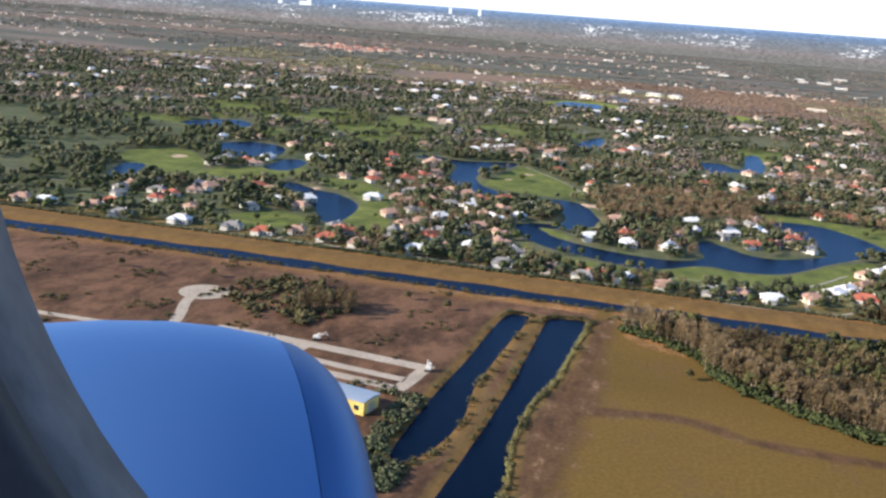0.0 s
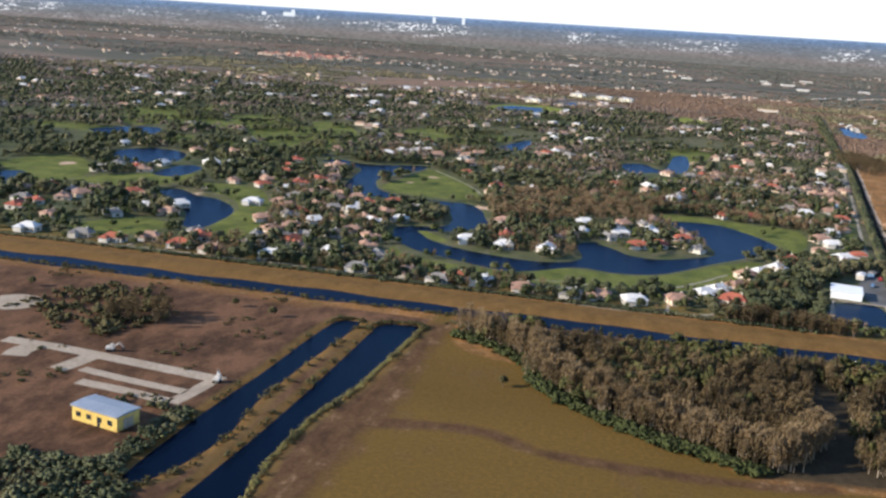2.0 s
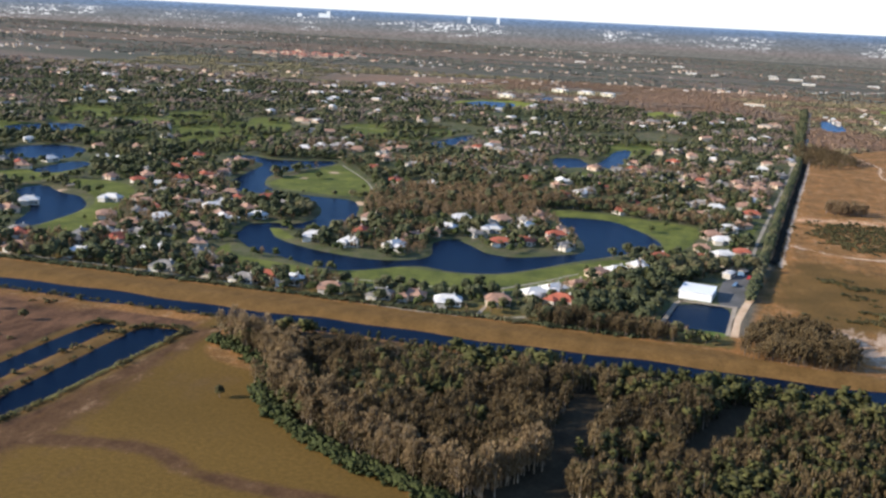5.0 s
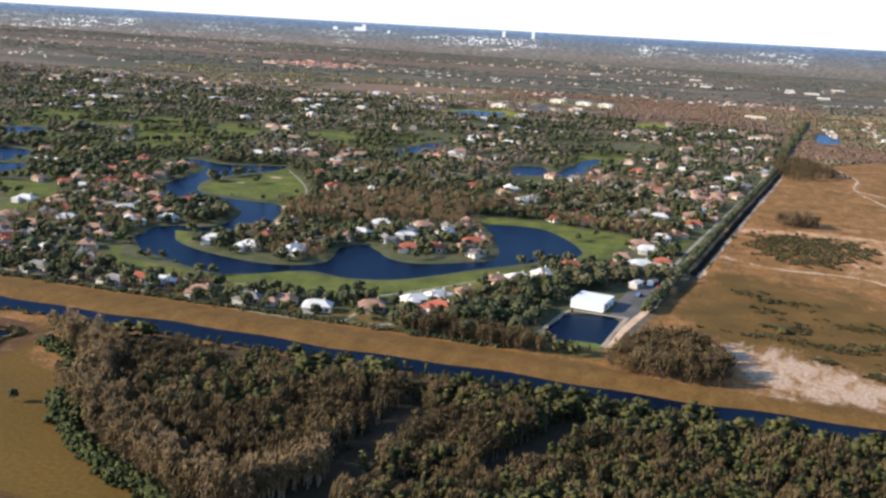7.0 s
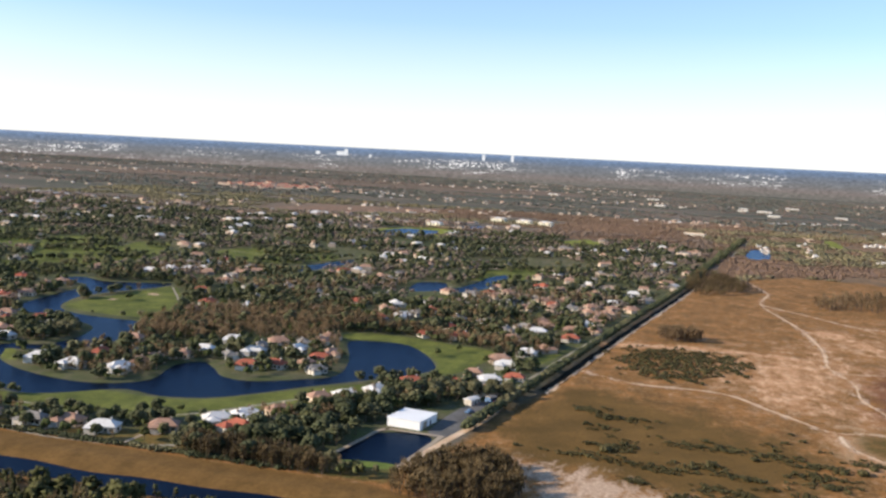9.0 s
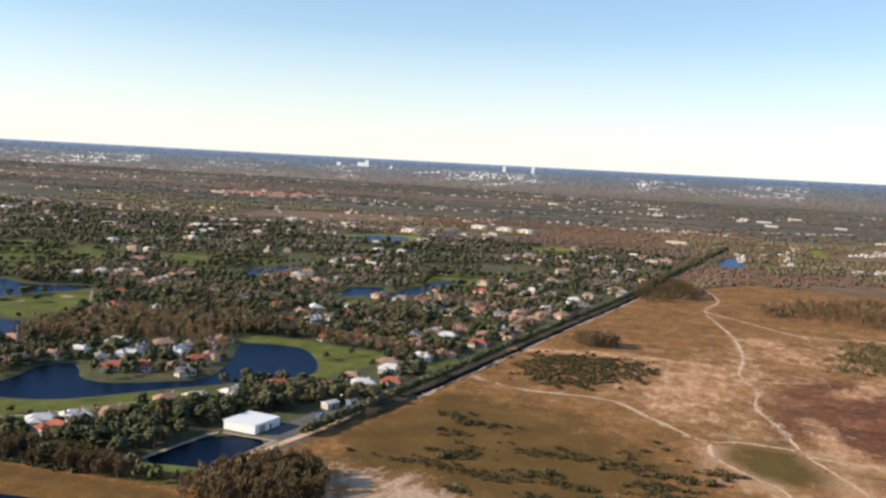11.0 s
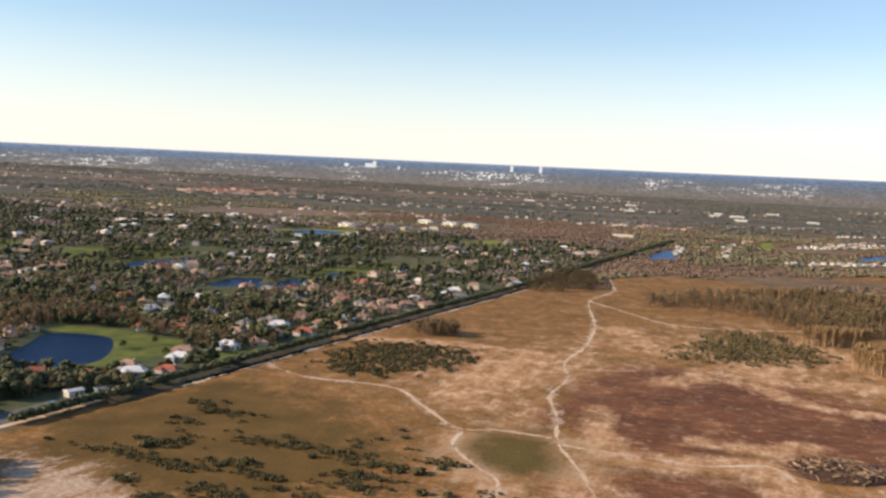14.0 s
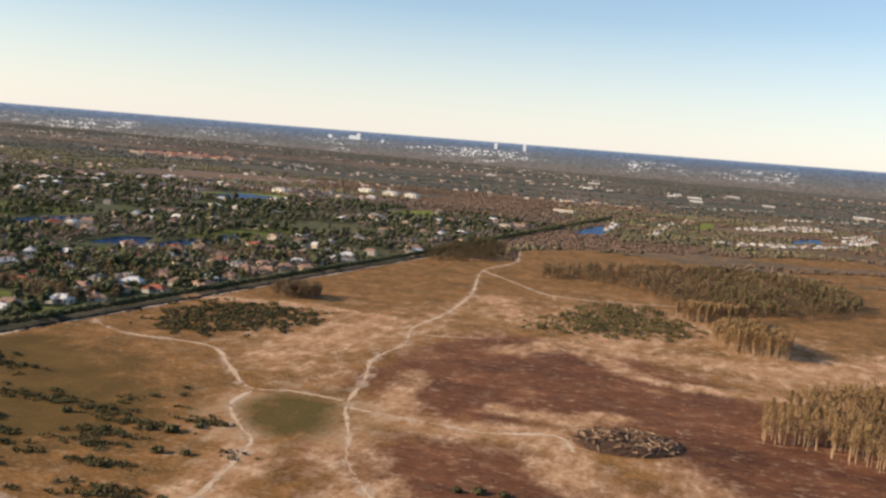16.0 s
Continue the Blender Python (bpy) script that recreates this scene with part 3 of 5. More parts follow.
def grown(line, d):
    """The outline moved outwards by d."""
    c = np.roll(line, -1, 0) - np.roll(line, 1, 0)
    nrm = np.stack([c[:, 1], -c[:, 0]], 1) / np.maximum(np.hypot(c[:, 0], c[:, 1]), 1e-6)[:, None]
    area = np.sum(line[:, 0] * np.roll(line[:, 1], -1) - np.roll(line[:, 0], -1) * line[:, 1])
    return line + nrm * d * np.sign(area)


for k, (key, line) in enumerate(LAKE_LINES.items()):
    if key.startswith("channel"):
        text = "straight dug channel of dark blue water between grass banks"
    elif key == "pond":
        text = "small rectangular pond beside a white flat-roofed building"
    else:
        text = "dark blue golf course lake with a winding grass shore"
    flat("water_" + key, grown(line, 2.5), -0.55 + 0.012 * k, WATER, text, "water")
flat("water_canal", [(-900, 435.5), (1400, 435.5), (1400, 458.5), (-900, 458.5)], -0.55, WATER, "long straight canal of dark blue water", "water")


def ribbon(name, line, width, z, material, label, category, wobble=0.25, seed=1, parent=None):
    """A strip of even or ragged width along a line."""
    line = np.asarray(line, float)
    seg = np.hypot(*np.diff(line, axis=0).T)
    s = np.concatenate([[0], np.cumsum(seg)])
    at = np.linspace(0, s[-1], max(2, int(s[-1] / 1.6)))
    c = np.stack([np.interp(at, s, line[:, 0]), np.interp(at, s, line[:, 1])], 1)
    d = np.gradient(c, axis=0)
    n = np.stack([-d[:, 1], d[:, 0]], 1) / np.hypot(d[:, 0], d[:, 1])[:, None]
    rng = np.random.default_rng(seed)
    wave = rng.normal(0, wobble, (len(c), 2))
    if wobble > 0.2:
        slow = np.interp(np.arange(len(c)), np.arange(0, len(c) + 8, 7), rng.normal(0, wobble * 1.2, len(np.arange(0, len(c) + 8, 7))))[:, None]
        wave += slow
    a, b = c + n * (width / 2 + wave[:, :1]), c - n * (width / 2 + wave[:, 1:])
    V = np.empty((2 * len(c), 3))
    V[0::2, :2], V[1::2, :2] = b, a
    V[:, 2] = z
    i = np.arange(len(c) - 1) * 2
    F = np.stack([i, i + 2, i + 3, i + 1], 1)
    return tagged(new(name, triangles(name, V, F, material)), label, category, kind="structure")


SANDY = mat_varied("sandy_track", [(0.52, 0.34, 0.19), (0.67, 0.46, 0.28), (0.76, 0.56, 0.38)], 0.12)
PATHS = mat_varied("pale_path", [(0.28, 0.24, 0.175), (0.40, 0.345, 0.265)], 0.1)
for k, t in enumerate(TRACKS):
    ribbon("track", smooth(t, False), 1.4, 0.05, SANDY, "winding pale sand track worn into the dry field", "track", 0.3, k)
ROADS = [
    ("perimeter_road", [(248, 1215), (240, 1120), (224, 980), (209, 860), (197, 765), (189, 700), (184, 650)], 2.0),
    ("canal_street", [(-230, 486), (-119, 489), (-47, 487), (20, 481), (47, 479), (69, 482), (86, 488), (93, 497), (100, 509), (120, 545), (136, 580)], 1.9),
    ("cart_path", [(-40, 508), (20, 518), (50, 520), (65, 524), (84, 548), (100, 575)], 1.6),
    ("lawn_path", [(-118, 845), (-88, 800), (-70, 768), (-56, 735), (-40, 715), (-22, 700)], 1.5),
    ("golf_path", [(-205, 1110), (-160, 1120), (-120, 1150), (-95, 1180)], 1.8),
    ("estate_street", [(-190, 540), (-150, 560), (-122, 600), (-128, 640), (-150, 655)], 2.4),
    ("island_street", [(-40, 640), (-10, 612), (30, 632), (70, 640), (60, 720)], 2.4),
    ("north_street", [(-120, 905), (-20, 925), (60, 905), (140, 930), (215, 920)], 2.6),
    ("cross_street", [(-90, 1100), (0, 1140), (90, 1165), (200, 1175), (240, 1190)], 2.6),
]
for name, pts, w in ROADS:
    if water_depth(smooth(pts, False)).max() > -2:
        continue
    ribbon(name, smooth(pts, False), w, 0.06, PATHS, "narrow pale street of the golf estate", "road", 0.22)
y = np.linspace(650, 1200, 60)
# near-black peat paints the ditch's wet bed and the hedge's shade together
PEAT = mat_varied("shaded_wet_peat", [(0.016, 0.014, 0.010), (0.034, 0.027, 0.019)], 0.08, rough=0.9, spec=0.03)
ribbon("ditch", [(float(edge_x(v)) + 4.6, v) for v in y], 4.0, -0.62, PEAT, "drainage ditch beside the hedge, the hedge's shade painted dark", "ditch", 0.25, 8)
y = np.linspace(640, 1180, 60)
ribbon("ditch_verge", [(float(edge_x(v)) + 8.4, v) for v in y], 1.7, 0.04, SANDY, "pale sandy service track along the ditch", "track", 0.5, 9)

# ---- trees ----
RNG = np.random.default_rng(7)


def tuft(center, size, rng):
    """One ragged spray of leaves: a skewed tetrahedron."""
    q, _ = np.linalg.qr(rng.normal(size=(3, 3)))
    v = np.array([(1, 1, 1), (1, -1, -1), (-1, 1, -1), (-1, -1, 1)], float) @ q * rng.uniform(0.6, 1.2, (4, 1))
    return v * np.asarray(size) * 0.85 + center, np.array([(0, 1, 2), (0, 3, 1), (0, 2, 3), (1, 3, 2)])


def wisp(center, wide, tall, rng):
    """A thin upright tuft of twigs: four triangles."""
    a = rng.uniform(0, 6.28)
    x, y, z = center
    lean = rng.normal(0, wide * 0.8, 2)
    v = np.array([(x + wide * math.cos(a + k * 2.094), y + wide * math.sin(a + k * 2.094), z - tall * rng.uniform(0.3, 0.6)) for k in range(3)] + [(x + lean[0], y + lean[1], z + tall * 0.6)])
    return v, np.array([(0, 1, 3), (1, 2, 3), (2, 0, 3), (0, 2, 1)])


def stick(a, b, r0, r1, sides=4):
    a, b = np.asarray(a, float), np.asarray(b, float)
    w = (b - a) / np.linalg.norm(b - a)
    u = np.cross(w, (0.3, 0.9, 0.2))
    u /= np.linalg.norm(u)
    v = np.cross(w, u)
    ring = [(math.cos(6.283 * i / sides), math.sin(6.283 * i / sides)) for i in range(sides)]
    V = [a + r0 * (c * u + s * v) for c, s in ring] + [b + r1 * (c * u + s * v) for c, s in ring]
    F = []
    for i in range(sides):
        j = (i + 1) % sides
        F += [(i, j, sides + j), (i, sides + j, sides + i)]
    return np.array(V), np.array(F)


def joined(pieces):
    V, F, n = [], [], 0
    for v, f in pieces:
        V.append(v)
        F.append(f + n)
        n += len(v)
    return np.concatenate(V), np.concatenate(F)


def round_tree(rng, clumps):
    """A broad leafy tree, 1 high: trunk and limbs, crown."""
    wood = [stick((0, 0, 0), (0.02, 0.01, 0.45), 0.035, 0.022)]
    leaf = []
    clumps *= 2
    for i in range(clumps):
        a, e = rng.uniform(0, 6.28), rng.uniform(-0.5, 1)
        r = 0.36 * math.sqrt(max(0.05, 1 - e * e * 0.8)) * rng.uniform(0.45, 1.05)
        c = (r * math.cos(a), r * math.sin(a), 0.60 + 0.30 * e)
        s = rng.uniform(0.10, 0.20) * (34 / clumps) ** 0.33
        leaf.append(tuft(c, (s, s, s * 0.75), rng))
        if i % 12 == 0:
            wood.append(stick((0.02, 0.01, 0.38), c, 0.014, 0.005, 3))
    return joined(wood), joined(leaf)


def pine_tree(rng, clumps):
    """A thin tall pine with its needles in a ragged top, 1 high."""
    wood = [stick((0, 0, 0), (0.01, 0.0, 0.93), 0.018, 0.006)]
    leaf = []
    clumps *= 2
    for i in range(clumps):
        h = rng.uniform(0.42, 1.0)
        a, r = rng.uniform(0, 6.28), 0.20 * (1.12 - h) ** 0.6 * rng.uniform(0.3, 1.1)
        s = rng.uniform(0.05, 0.105) * (28 / clumps) ** 0.33
        c = (r * math.cos(a), r * math.sin(a), h)
        leaf.append(tuft(c, (s, s, s * 0.7), rng))
        if i % 10 == 0:
            wood.append(stick((0, 0, h - 0.06), c, 0.006, 0.003, 3))
    return joined(wood), joined(leaf)


def cypress_tree(rng, clumps):
    """A winter cypress: pale straight trunk, rising limbs, a narrow fuzzy crown of rusty twigs."""
    wood = [stick((0, 0, 0), (rng.uniform(-.02, .02), 0, 0.93), 0.022, 0.004)]
    leaf = []
    for i in range(clumps):
        h = 0.30 + 0.68 * rng.uniform(0, 1) ** 0.8
        a = rng.uniform(0, 6.28)
        r = 0.19 * math.sin(math.pi * min(1, (h - 0.12) / 0.95)) ** 0.7 * rng.uniform(0.3, 1.25)
        c = np.array((r * math.cos(a), r * math.sin(a), h))
        s = rng.uniform(0.017, 0.036) * (50 / clumps) ** 0.4
        leaf.append(wisp(c, s, s * 5.5, rng))
        if i % 8 == 0:
            wood.append(stick((0, 0, h - 0.12), c, 0.008, 0.003, 3))
    return joined(wood), joined(leaf)


def bare_cypress(rng, clumps):
    """A tall bare trunk with thin tufts high up, painted gold as in low sun."""
    wood = [stick((0, 0, 0), (rng.uniform(-.03, .03), 0, 0.96), 0.020, 0.005)]
    leaf = []
    for i in range(clumps):
        h = 0.36 + 0.63 * rng.uniform(0, 1) ** 0.7
        a = rng.uniform(0, 6.28)
        r = 0.13 * (1.3 - h) * rng.uniform(0.3, 1.4)
        c = np.array((r * math.cos(a), r * math.sin(a), h))
        s = rng.uniform(0.009, 0.018)
        leaf.append(wisp(c, s * 1.3, s * 7.0, rng))
        if i % 6 == 0:
            wood.append(stick((0, 0, h - 0.06), c, 0.005, 0.002, 3))
    return joined(wood), joined(leaf)


def shrub(rng, clumps):
    """A low spreading bush, 1 high."""
    wood = [stick((0, 0, 0), (0.05, 0, 0.4), 0.05, 0.03, 3)]
    leaf = []
    for i in range(clumps * 3 // 2):
        a, r = rng.uniform(0, 6.28), 0.75 * math.sqrt(rng.uniform(0, 1))
        s = rng.uniform(0.18, 0.36)
        leaf.append(tuft((r * math.cos(a), r * math.sin(a), rng.uniform(0.2, 0.78) * (1 - 0.45 * r)), (s, s, s * 0.8), rng))
    return joined(wood), joined(leaf)


def grove(rng, clumps):
    """A far group of trees, 1 high and about 5 wide."""
    leaf = []
    for i in range(clumps):
        a, r = rng.uniform(0, 6.28), 2.4 * math.sqrt(rng.uniform(0, 1))
        s = rng.uniform(0.4, 0.75)
        leaf.append(tuft((r * math.cos(a), r * math.sin(a), rng.uniform(0.3, 0.6)), (s * 1.3, s * 1.3, s * 0.8), rng))
    return joined([stick((0, 0, 0), (0, 0, 0.5), 0.05, 0.03, 3)]), joined(leaf)


def spread(template, spots, heights, rng, squeeze=None):
    """Copies of one template, each turned and sized, as one set of arrays."""
    V, F = template
    n = len(spots)
    a = rng.uniform(0, 6.283, n)
    c, s = np.cos(a)[:, None], np.sin(a)[:, None]
    wide = (squeeze if squeeze is not None else rng.uniform(0.85, 1.2, n))[:, None]
    x, y = V[None, :, 0] * wide, V[None, :, 1] * wide
    h = heights[:, None]
    out = np.stack([(x * c - y * s) * h + spots[:, 0:1], (x * s + y * c) * h + spots[:, 1:2], V[None, :, 2] * h + np.zeros((n, 1))], -1)
    faces = F[None] + (np.arange(n) * len(V))[:, None, None]
    return out.reshape(-1, 3), faces.reshape(-1, 3)


def wood_of(name, make, clumps, spots, heights, leaf_mat, label, category="trees", variants=5, trunk=True, seed=3, stem=None):
    """A wood that nobody could count, as one object."""
    rng = np.random.default_rng(seed)
    leaves, stems = [], []
    pick = rng.integers(0, variants, len(spots))
    for k in range(variants):
        w, l = make(rng, clumps)
        sel = pick == k
        if not sel.any():
            continue
        squeeze = rng.uniform(0.85, 1.2, sel.sum())
        state = rng.bit_generator.state
        leaves.append(spread(l, spots[sel], heights[sel], rng, squeeze))
        rng.bit_generator.state = state
        if trunk:
            stems.append(spread(w, spots[sel], heights[sel], rng, squeeze))
    parts = leaves + stems
    V, F = joined(parts)
    me = triangles(name, V, F, leaf_mat)
    if trunk:
        me.materials.append(stem or BARK)
        n = sum(len(f) for _, f in leaves)
        idx = np.zeros(len(F), np.int32)
        idx[n:] = 1
        me.polygons.foreach_set("material_index", idx)
    return tagged(new(name, me), label, category, kind="stuff")


def scatter(n, x0, x1, y0, y1, keep, power=1.0):
    """Random spots in a box where keep(P) holds."""
    P = np.stack([RNG.uniform(x0, x1, n), y0 + (y1 - y0) * RNG.uniform(0, 1, n) ** power], 1)
    return P[keep(P)]


def clumpy(P, scale, level, seed=0.0):
    """True where a slow wavy noise lies above level: gives groves and gaps."""
    x, y = P[:, 0] / scale + seed, P[:, 1] / scale - seed
    v = np.sin(x * 1.7 + 1.3 * np.sin(y * 1.1)) + np.sin(y * 1.9 + 1.7 * np.sin(x * 0.8 + 2)) + 0.8 * np.sin(3.1 * x - 2.3 * y + seed)
    return v > level


def in_view(P):
    """The part of the country that the flight overlooks."""
    return (P[:, 0] > -0.84 * P[:, 1] - 40) & (P[:, 0] < 0.15 * P[:, 1] + 490)


CORNER = [(138, 492), (196, 492), (200, 640), (170, 620), (160, 592), (138, 572)]      # the hall, its pond and yard

LAKE_BELT = [(-60, 694), (-36, 770), (30, 800), (66, 775), (58, 735), (58, 690), (30, 690), (0, 668), (-30, 656)]
PROMONTORY = [(-104, 634), (-82, 620), (-68, 626), (-66, 646), (-76, 672), (-96, 686), (-116, 690)]
THICKET = [(100, 503), (140, 496), (143, 545), (147, 572), (164, 602), (150, 614), (136, 600), (122, 570), (110, 540)]      # dark trees west of the pond


def sandy(P):
    out = np.zeros(len(P), bool)
    for x, y, a, c in SAND_SPOTS:
        out |= np.hypot((P[:, 0] - x) / a, (P[:, 1] - y) / c) < 1.1
    return out


def dry_land(P, shore=1.5):
    return ~inside(P, CORNER) & ~sandy(P) & (water_depth(P) < -shore - 2.0) & (green_depth(P) < -2.0)


HOUSE_SPOTS = []      # filled below before the trees are strewn

# ---- houses ----


def part(name, bm, material, parent, label=""):
    """One mesh object under a thing or a part."""
    me = bpy.data.meshes.new(name)
    bm.normal_update()
    bm.to_mesh(me)
    bm.free()
    me.materials.append(material)
    ob = new(name, me)
    ob.parent = parent
    if label:
        ob["label"] = label
    return ob


def box_into(bm, x0, x1, y0, y1, z0, z1):
    v = [bm.verts.new(p) for p in ((x0, y0, z0), (x1, y0, z0), (x1, y1, z0), (x0, y1, z0), (x0, y0, z1), (x1, y0, z1), (x1, y1, z1), (x0, y1, z1))]
    for f in ((0, 3, 2, 1), (4, 5, 6, 7), (0, 1, 5, 4), (1, 2, 6, 5), (2, 3, 7, 6), (3, 0, 4, 7)):
        bm.faces.new([v[i] for i in f])


def box(x0, x1, y0, y1, z0, z1, soft=0.0):
    bm = bmesh.new()
    box_into(bm, x0, x1, y0, y1, z0, z1)
    if soft:
        bmesh.ops.bevel(bm, geom=bm.edges[:], offset=soft, segments=1, affect="EDGES")
    return bm


def hip(x0, x1, y0, y1, z0, rise, over=0.6, gable=False):
    """A hipped (or gabled) roof with eaves of some thickness."""
    bm = bmesh.new()
    x0, x1, y0, y1 = x0 - over, x1 + over, y0 - over, y1 + over
    w, d = x1 - x0, y1 - y0
    run = min(w, d) / 2 * (0.02 if gable else 0.98)
    lo = [bm.verts.new(p) for p in ((x0, y0, z0), (x1, y0, z0), (x1, y1, z0), (x0, y1, z0))]
    hi = [bm.verts.new(p) for p in ((x0, y0, z0 + .25), (x1, y0, z0 + .25), (x1, y1, z0 + .25), (x0, y1, z0 + .25))]
    if w >= d:
        a, b = bm.verts.new((x0 + run, (y0 + y1) / 2, z0 + rise)), bm.verts.new((x1 - run, (y0 + y1) / 2, z0 + rise))
        tops = ((hi[0], hi[1], b, a), (hi[1], hi[2], b), (hi[2], hi[3], a, b), (hi[3], hi[0], a))
    else:
        a, b = bm.verts.new(((x0 + x1) / 2, y0 + run, z0 + rise)), bm.verts.new(((x0 + x1) / 2, y1 - run, z0 + rise))
        tops = ((hi[0], hi[1], a), (hi[1], hi[2], b, a), (hi[2], hi[3], b), (hi[3], hi[0], a, b))
    for f in tops:
        bm.faces.new(f)
    bm.faces.new(lo[::-1])
    for i in range(4):
        j = (i + 1) % 4
        bm.faces.new((lo[i], lo[j], hi[j], hi[i]))
    return bm


def make_house(wall_mat, roof_mat, label, wide=15.0, deep=9.0, wing=True, tall=3.4, gable=False):
    """A one-storey villa: walls, hipped roofs, windows, front door, garage door, chimney."""
    h = tagged(new("house"), label, "house", "villas of the golf estate")
    a, b = wide / 2, deep / 2
    part("wall", box(-a, a, -b, b, 0, tall), wall_mat, h)
    roof = part("roof", hip(-a, a, -b, b, tall, deep * 0.33, gable=gable), roof_mat, h)
    if wing:
        wing_wall = part("wing_wall", box(-a + 0.8, -a + 7.0, -b - 4.6, -b, 0, tall - 0.1), wall_mat, h)
        part("wing_roof", hip(-a + 0.8, -a + 7.0, -b - 4.6, -b + 1.5, tall - 0.05, 1.9, gable=gable), roof_mat, h)
        part("garage_door", box(-a + 1.6, -a + 6.2, -b - 4.7, -b - 4.6, 0.05, 2.3), STUCCO, wing_wall)
    for x in (-a * 0.05, a * 0.35, a * 0.75):
        part("window", box(x - 0.9, x + 0.9, -b - 0.08, -b, 0.9, 2.5), GLASS, h)
    for x in (-a * 0.6, a * 0.1, a * 0.6):
        part("window", box(x - 1.2, x + 1.2, b, b + 0.08, 0.4, 2.5), GLASS, h)
    part("window", box(a, a + 0.08, -1.2, 1.2, 0.8, 2.4), GLASS, h)
    part("window", box(-a - 0.08, -a, -1.2, 1.2, 0.8, 2.4), GLASS, h)
    part("front_door", box(-a * 0.26 - 0.5, -a * 0.26 + 0.5, -b - 0.09, -b, 0, 2.2), BARK, h)
    part("chimney", box(a * 0.4, a * 0.4 + 0.9, 0.6, 1.5, tall + 0.4, tall + deep * 0.33 + 0.6), wall_mat, roof)
    return h


VILLAS = {
    "white": make_house(STUCCO, ROOF_WHITE, "white stucco villa with a white tiled hip roof"),
    "red": make_house(STUCCO, ROOF_RED, "pale villa with a bright red tiled hip roof", 15, 9),
    "clay": make_house(STUCCO_TAN, ROOF_PINK, "tan villa with a faded clay tiled roof", 14, 9),
    "grey": make_house(STUCCO, ROOF_GREY, "cream villa with a grey-brown shingled roof", 14, 8.5),
    "gable": make_house(STUCCO, ROOF_WHITE, "large white villa with a pale hip roof", 14, 9.5, True, 3.8),
}
USED = set()


def put_house(kind, x, y, turn, size=1.0):
    HOUSE_SPOTS.append((x, y))
    m = pose(x, y, 0, 0, 0, turn) @ Matrix.Scale(size * 0.74, 4)
    if kind not in USED:
        USED.add(kind)
        VILLAS[kind].matrix_basis = m
    else:
        ob = copy_thing(VILLAS[kind], m)
        ob.matrix_basis = m


ROW_HOUSES = [
    ("clay", -52, 496, 5), ("grey", -35, 490, -10), ("red", -29, 498, 0), ("gable", -16, 496, 0), ("clay", 4, 492, 8), ("grey", 26, 492, 0), ("clay", 39, 496, -5),
    ("white", 55, 494, 12), ("clay", 74, 505, 20), ("white", 87, 523, 40), ("white", 94, 534, 45), ("clay", 103, 546, 50), ("clay", 109, 575, 50), ("white", 118, 584, 40),
    ("gable", 127, 599, 60), ("red", 136, 625, 30), ("red", 157, 632, 10), ("white", 169, 648, 20),
    ("gable", -40, 584, 10), ("gable", -18, 580, -5), ("grey", -14, 619, 20), ("clay", 7, 610, 30), ("white", 17, 643, 0), ("white", 18, 675, 15), ("white", 41, 652, 5),
    ("red", 64, 628, -10), ("red", 78, 654, 20), ("red", 53, 620, 12), ("clay", 13, 626, 0), ("clay", 4, 599, 40), ("clay", -30, 651, 0),
    ("red", -106, 675, 30), ("clay", -104, 575, 15), ("clay", -144, 667, 60), ("clay", -166, 724, 70), ("clay", -182, 777, 80), ("clay", -186, 749, 80), ("white", -185, 681, 20),
    ("white", -184, 625, 0), ("clay", -160, 581, 30), ("clay", -137, 568, 10), ("white", -122, 632, 40), ("clay", -135, 618, 0), ("white", -97, 523, 0), ("grey", -222, 727, 0),
    ("gable", -252, 494, 0), ("grey", -286, 492, 0), ("clay", -309, 502, 0), ("white", -336, 498, 0), ("clay", -351, 498, 0), ("white", -260, 597, 20), ("gable", -231, 575, 10),
]
ROW_HOUSES += [("gable", -217, 593, 30), ("red", -204, 494, 0), ("clay", -190, 505, 0), ("red", -170, 499, 0), ("grey", -223, 496, 0), ("clay", -152, 496, 0), ("white", -122, 499, 0), ("grey", -76, 494, 0)]
ROW_HOUSES += [("white", 166, 803, 5), ("clay", 185, 821, 5), ("white", 173, 728, 0), ("red", 189, 790, 0), ("clay", 199, 912, 0), ("white", 207, 1040, 0), ("white", 169, 688, 5), ("clay", 156, 768, 0)]
ROW_HOUSES += [("white", -176, 910, 0), ("gable", -169, 931, 0), ("white", -158, 942, 10), ("white", -149, 952, 0)]


# the row along the canal, the island, the western shore, the clubhouse side
for kind, x, y, turn in ROW_HOUSES:
    put_house(kind, x, y, turn)


def free_of_houses(P, gap):
    if not HOUSE_SPOTS:
        return np.ones(len(P), bool)
    H = np.array(HOUSE_SPOTS)
    ok = np.ones(len(P), bool)
    for i in range(0, len(P), 4000):
        q = P[i:i + 4000]
        ok[i:i + 4000] = np.hypot(q[:, None, 0] - H[None, :, 0], q[:, None, 1] - H[None, :, 1]).min(1) > gap
    return ok


